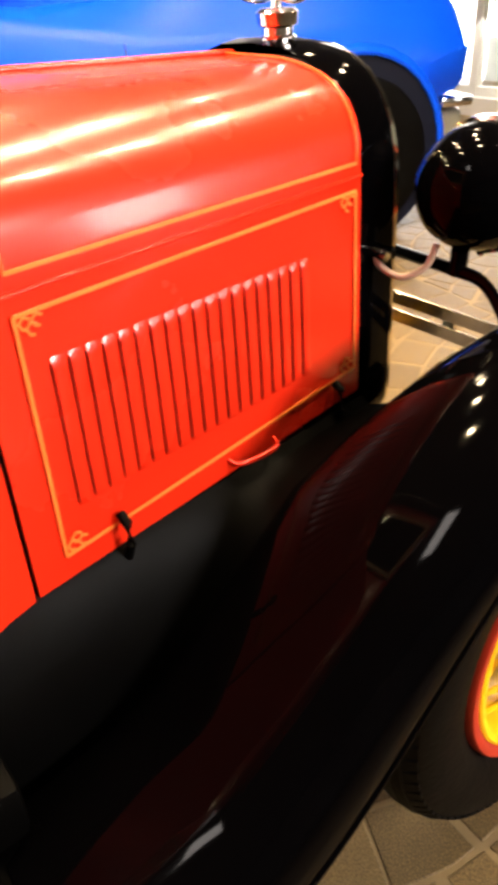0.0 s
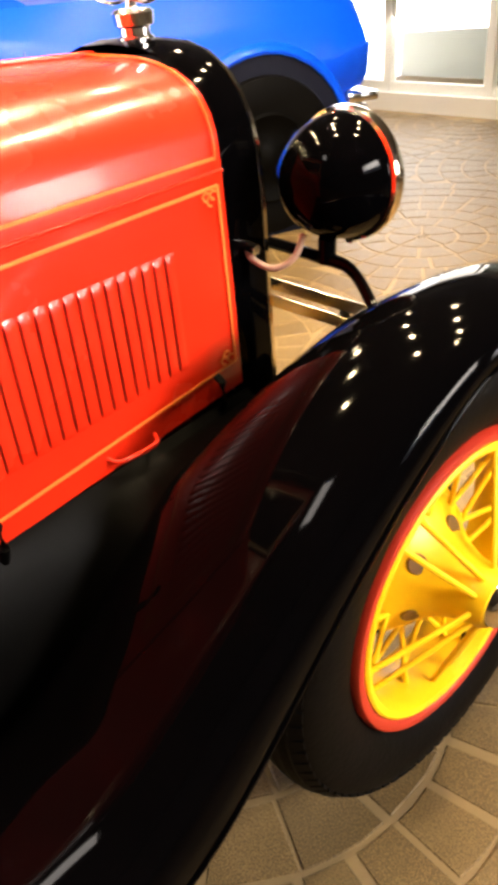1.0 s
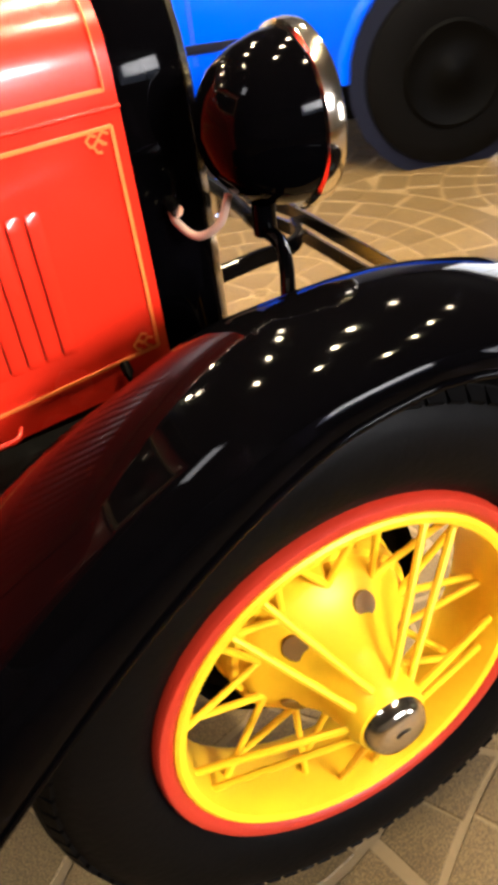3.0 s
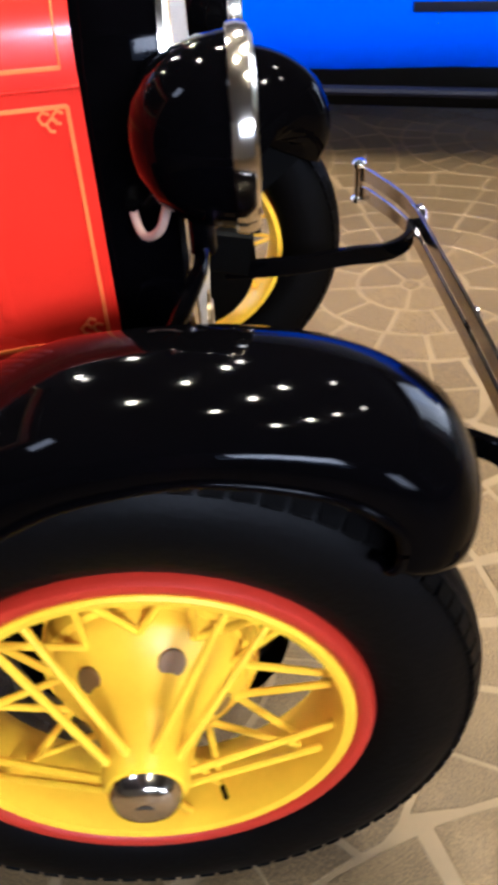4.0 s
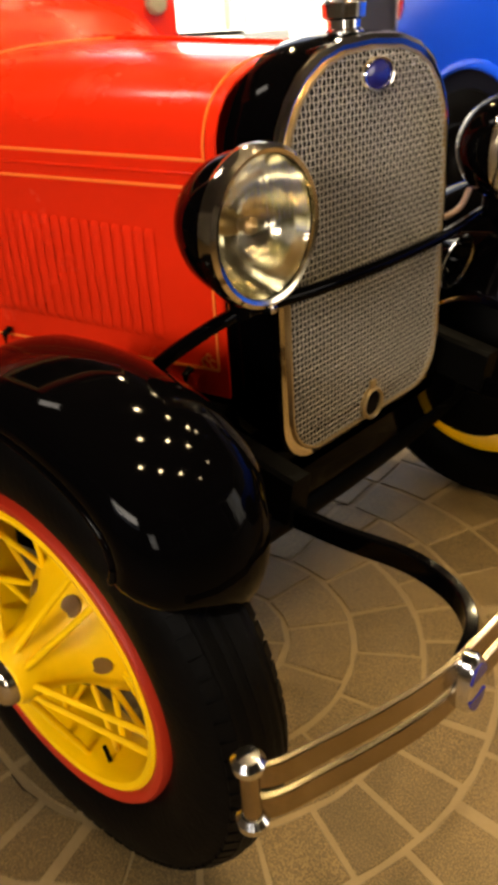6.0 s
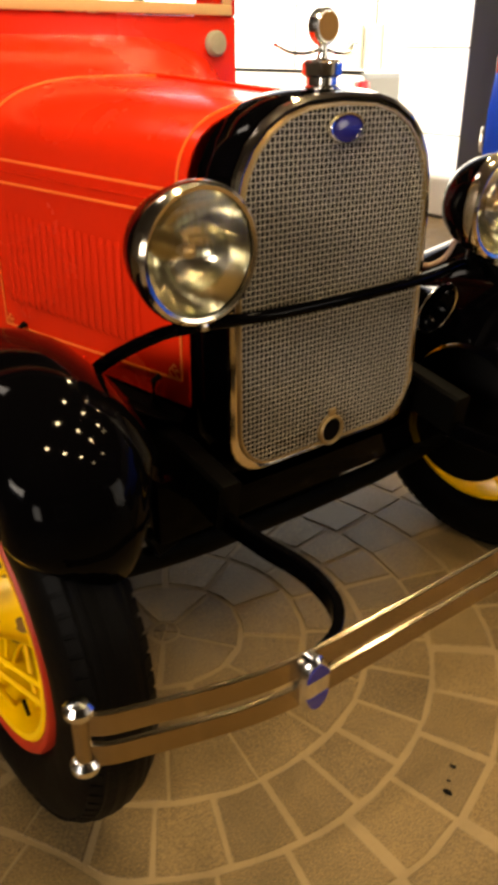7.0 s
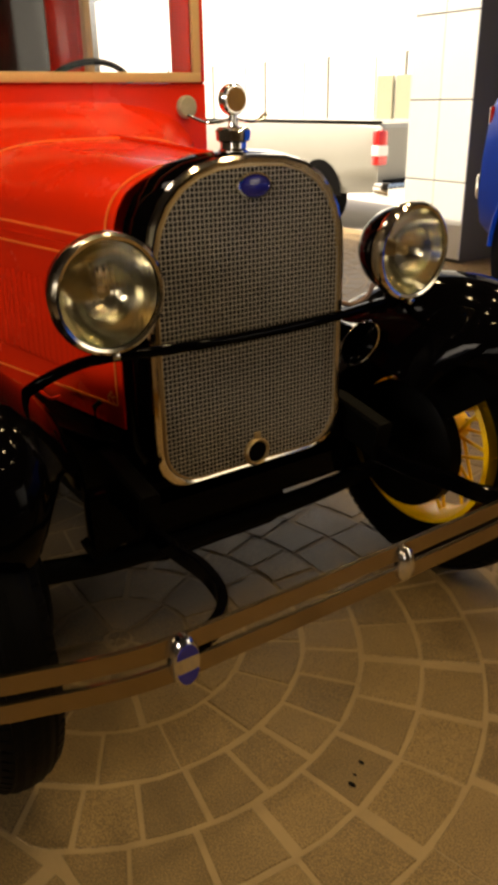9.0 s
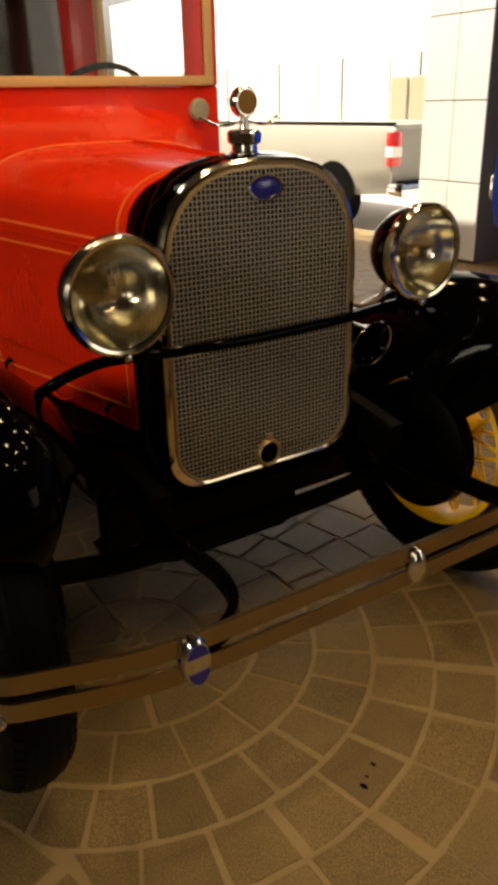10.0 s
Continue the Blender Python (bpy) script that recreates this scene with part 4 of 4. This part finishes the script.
# ---- silver pickup in the street ----
silver = thing("silver_pickup", "silver pickup parked in the sunlit street", "pickup", at=(0, 0, -0.26))
SX, SY = -6.22, 6.3


def sring(x, low, belt):
    r = [(SY + 0.08, low), (SY + 0.01, low + 0.1), (SY, low + 0.35), (SY + 0.03, belt - 0.05), (SY + 0.07, belt)]
    r = r + [(2 * SY + 1.9 - y, z) for y, z in reversed(r)]
    return [Vector((x, y, z)) for y, z in r]


part("body", loft([sring(x, l, b) for x, l, b in ((SX, 0.56, 1.28), (SX - 0.05, 0.5, 1.33), (SX - 0.7, 0.45, 1.34), (SX - 4.5, 0.42, 1.33), (SX - 8.6, 0.42, 1.2), (SX - 10.0, 0.5, 1.1))], True, True), SILVER, silver, "silver painted body")
part("cab", loft([[Vector((x, SY + 0.1 + i, 1.15)), Vector((x, SY + 0.16 + i, z)), Vector((x, SY + 1.74 - i, z)), Vector((x, SY + 1.8 - i, 1.15))] for x, z, i in ((SX - 6.9, 1.25, 0.0), (SX - 7.1, 1.85, 0.1), (SX - 8.1, 1.88, 0.1), (SX - 8.7, 1.2, 0))], True, True), SILVER, silver, "silver cab")
part("bed_rail", box((SX - 2.25, SY + 0.07, 1.348), (4.4, 0.06, 0.03), 0.008), DULLBLACK, silver, "black bed rail")
part("tail_lamp", box((SX - 0.01, SY + 0.035, 1.05), (0.13, 0.17, 0.42), 0.04), REDLENS, silver, "red tail lamp with a white middle")
part("lamp_band", box((SX - 0.004, SY + 0.032, 1.02), (0.13, 0.175, 0.13), 0.02), WHITEWALL, silver)
part("rear_bumper", box((SX + 0.06, SY + 0.95, 0.55), (0.3, 1.9, 0.19), 0.05), CHROME, silver, "chrome rear bumper")
part("bumper_pad", box((SX + 0.09, SY + 0.95, 0.652), (0.22, 1.7, 0.02), 0.005), DULLBLACK, silver)
for x in (SX - 1.15, SX - 8.9):
    part("wheel", lathe([(0.05, 0.1), (0.24, 0.11), (0.37, 0.1), (0.385, 0.0), (0.37, -0.1)], Matrix.Translation((x, SY + 0.1, 0.385)) @ AX_R, n=36), RUBBER, silver, "black tyre")
    a = [math.pi * k / 16 for k in range(17)]
    # Flat black half disc on the body: the arch's shade put into colour.
    part("arch_flare_or_shade", loft([[Vector((x + 0.47 * math.cos(t), SY - 0.006, 0.42 + 0.45 * math.sin(t))) for t in a], [Vector((x, SY - 0.006, 0.42)) for t in a]], False), DULLBLACK, silver)

# ---- street front across the road ----
shop = thing("shop_front", "white shop front across the sunlit street", "building", at=(0, 0, -0.28))
part("wall", box((-16, 15.2, 2.75), (34, 0.4, 5.5)), WHITEWALL, shop, smooth=False)
for k in range(9):
    x = -29 + k * 3.1
    part("shop_window", box((x, 14.98, 1.55), (1.9, 0.06, 2.3), 0.02), PANELM, shop, smooth=False)
    part("window_frame", box((x - 1.0, 14.96, 1.55), (0.07, 0.08, 2.4), 0.01), SILVER, shop, smooth=False)
for x in (-15.2, -14.5):
    part("door", box((x, 14.94, 1.15), (0.6, 0.06, 2.1), 0.02), DULLPLATE, shop, "dull green glazed door", smooth=False)

# ---- floor stones in fans ----
FR, RS, COLS, ROWS = 1.143, 0.158, 0.93, 1.5
rng = random.Random(7)


def fan_centres():
    out = []
    for j in range(-9, 8):
        for i in range(-5, 5):
            cx = -0.19 + 2 * COLS * i + (COLS if j % 2 else 0.0)
            out.append((cx, -0.29 - ROWS * j))
    return out


CENTRES = fan_centres()


def in_front(cx, cy):
    """Fans that lie over the one at this centre."""
    return [(a, b) for a, b in CENTRES if (b < cy - 0.1 or (abs(b - cy) < 0.1 and a < cx - 0.1)) and (a - cx) ** 2 + (b - cy) ** 2 < 3.6 ** 2]


near, far = [], []
for cx, cy in CENTRES:
    over = in_front(cx, cy)
    for k in range(8):
        r1 = FR - RS * k
        r0 = max(r1 - RS, 0.0)
        if r1 < 0.01:
            continue
        n = 30 if k < 4 else max(4, round(2 * math.pi * (r0 + r1) / 2 / 0.158))
        off = radians(0.6) + (0 if k < 4 else math.pi / n) + rng.uniform(-0.03, 0.03)
        for s in range(n):
            a0 = off + 2 * math.pi * s / n + rng.uniform(-0.012, 0.012)
            a1 = off + 2 * math.pi * (s + 1) / n + rng.uniform(-0.012, 0.012)
            am, rm = (a0 + a1) / 2, (r0 + r1) / 2
            mx, my = cx + rm * math.cos(am), cy + rm * math.sin(am)
            if not (X0 + 0.1 < mx < X1 - 0.1 and Y0 + 0.1 < my < Y1 - 0.2):
                continue
            g = 0.0054 + rng.uniform(-0.0012, 0.0014)
            ring, raw = [], []
            for r, t in ((r0, a0), (r0, am), (r0, a1), (r1, a1), (r1, a0 * 0.33 + a1 * 0.67), (r1, a0 * 0.67 + a1 * 0.33), (r1, a0)):
                rr = r + (g if r == r0 else -g)
                tt = t + (g / max(rr, 0.05)) * (1 if t == a0 else -1 if t == a1 else 0)
                x = cx + (rr + rng.uniform(-0.003, 0.003)) * math.cos(tt)
                y = cy + (rr + rng.uniform(-0.003, 0.003)) * math.sin(tt)
                raw.append((x, y))
                for a, b in over:
                    d = math.hypot(x - a, y - b)
                    if d < FR + g:
                        x, y = a + (x - a) / d * (FR + g), b + (y - b) / d * (FR + g)
                ring.append((x, y))
            if any(max(math.hypot(x - a, y - b) for x, y in raw) < FR + 0.04 for a, b in over):
                continue
            area2 = lambda q: abs(sum(a[0] * b[1] - b[0] * a[1] for a, b in zip(q, q[1:] + q[:1])))
            if area2(ring) < 0.32 * area2(raw):
                continue
            mx, my = sum(p[0] for p in ring) / 7, sum(p[1] for p in ring) / 7
            (near if (-0.7 < mx < 1.75 and -1.3 < my < 1.6) else far).append((mx, my, ring))
near.sort(key=lambda q: (q[0] - 0.5) ** 2 + (q[1] + 0.1) ** 2)
far += near[300:]
near = near[:300]


def stone_geometry(ring, mx, my, lift):
    n = len(ring)
    low = [(x - mx, y - my, -0.02) for x, y in ring]
    mid = [((x - mx), (y - my), lift - 0.004) for x, y in ring]
    top = [((x - mx) * 0.955, (y - my) * 0.955, lift) for x, y in ring]
    verts = low + mid + top
    faces = [tuple(range(2 * n, 3 * n))]
    for b in (0, n):
        for i in range(n):
            j = (i + 1) % n
            faces.append((b + i, b + j, b + n + j, b + n + i))
    return verts, faces


for mx, my, ring in near:
    v, f = stone_geometry(ring, mx, my, 0.0 + rng.uniform(-0.001, 0.001))
    me = bpy.data.meshes.new("stone")
    me.from_pydata(v, [], f)
    me.materials.append(STONE)
    ob = new("stone", me)
    ob.parent = floor
    ob.location = (mx, my, 0)
V, Fc = [], []
for mx, my, ring in far:
    v, f = stone_geometry(ring, mx, my, 0.0 + rng.uniform(-0.001, 0.001))
    b = len(V)
    V += [(x + mx, y + my, z) for x, y, z in v]
    Fc += [tuple(i + b for i in q) for q in f]
me = bpy.data.meshes.new("floor_stones")
me.from_pydata(V, [], Fc)
me.materials.append(STONE)
ob = new("floor_stones", me)
ob.parent = floor
tagged(ob, "square brown floor stones laid in fans", kind="stuff")


# dark spots on the stones
for k, (x, y, r) in enumerate(((0.566, -0.098, 0.008), (0.532, -0.04, 0.006), (0.55, -0.075, 0.004), (1.02, -0.42, 0.007))):
    bm = bmesh.new()
    ring = [bm.verts.new((x + r * (1 + 0.5 * rng.random()) * math.cos(2 * math.pi * i / 11), y + r * (0.6 + 0.5 * rng.random()) * math.sin(2 * math.pi * i / 11), 0.0022)) for i in range(11)]
    bm.faces.new(ring)
    part("stain", bm, DULLBLACK, floor, "small dark oil spot", smooth=False)
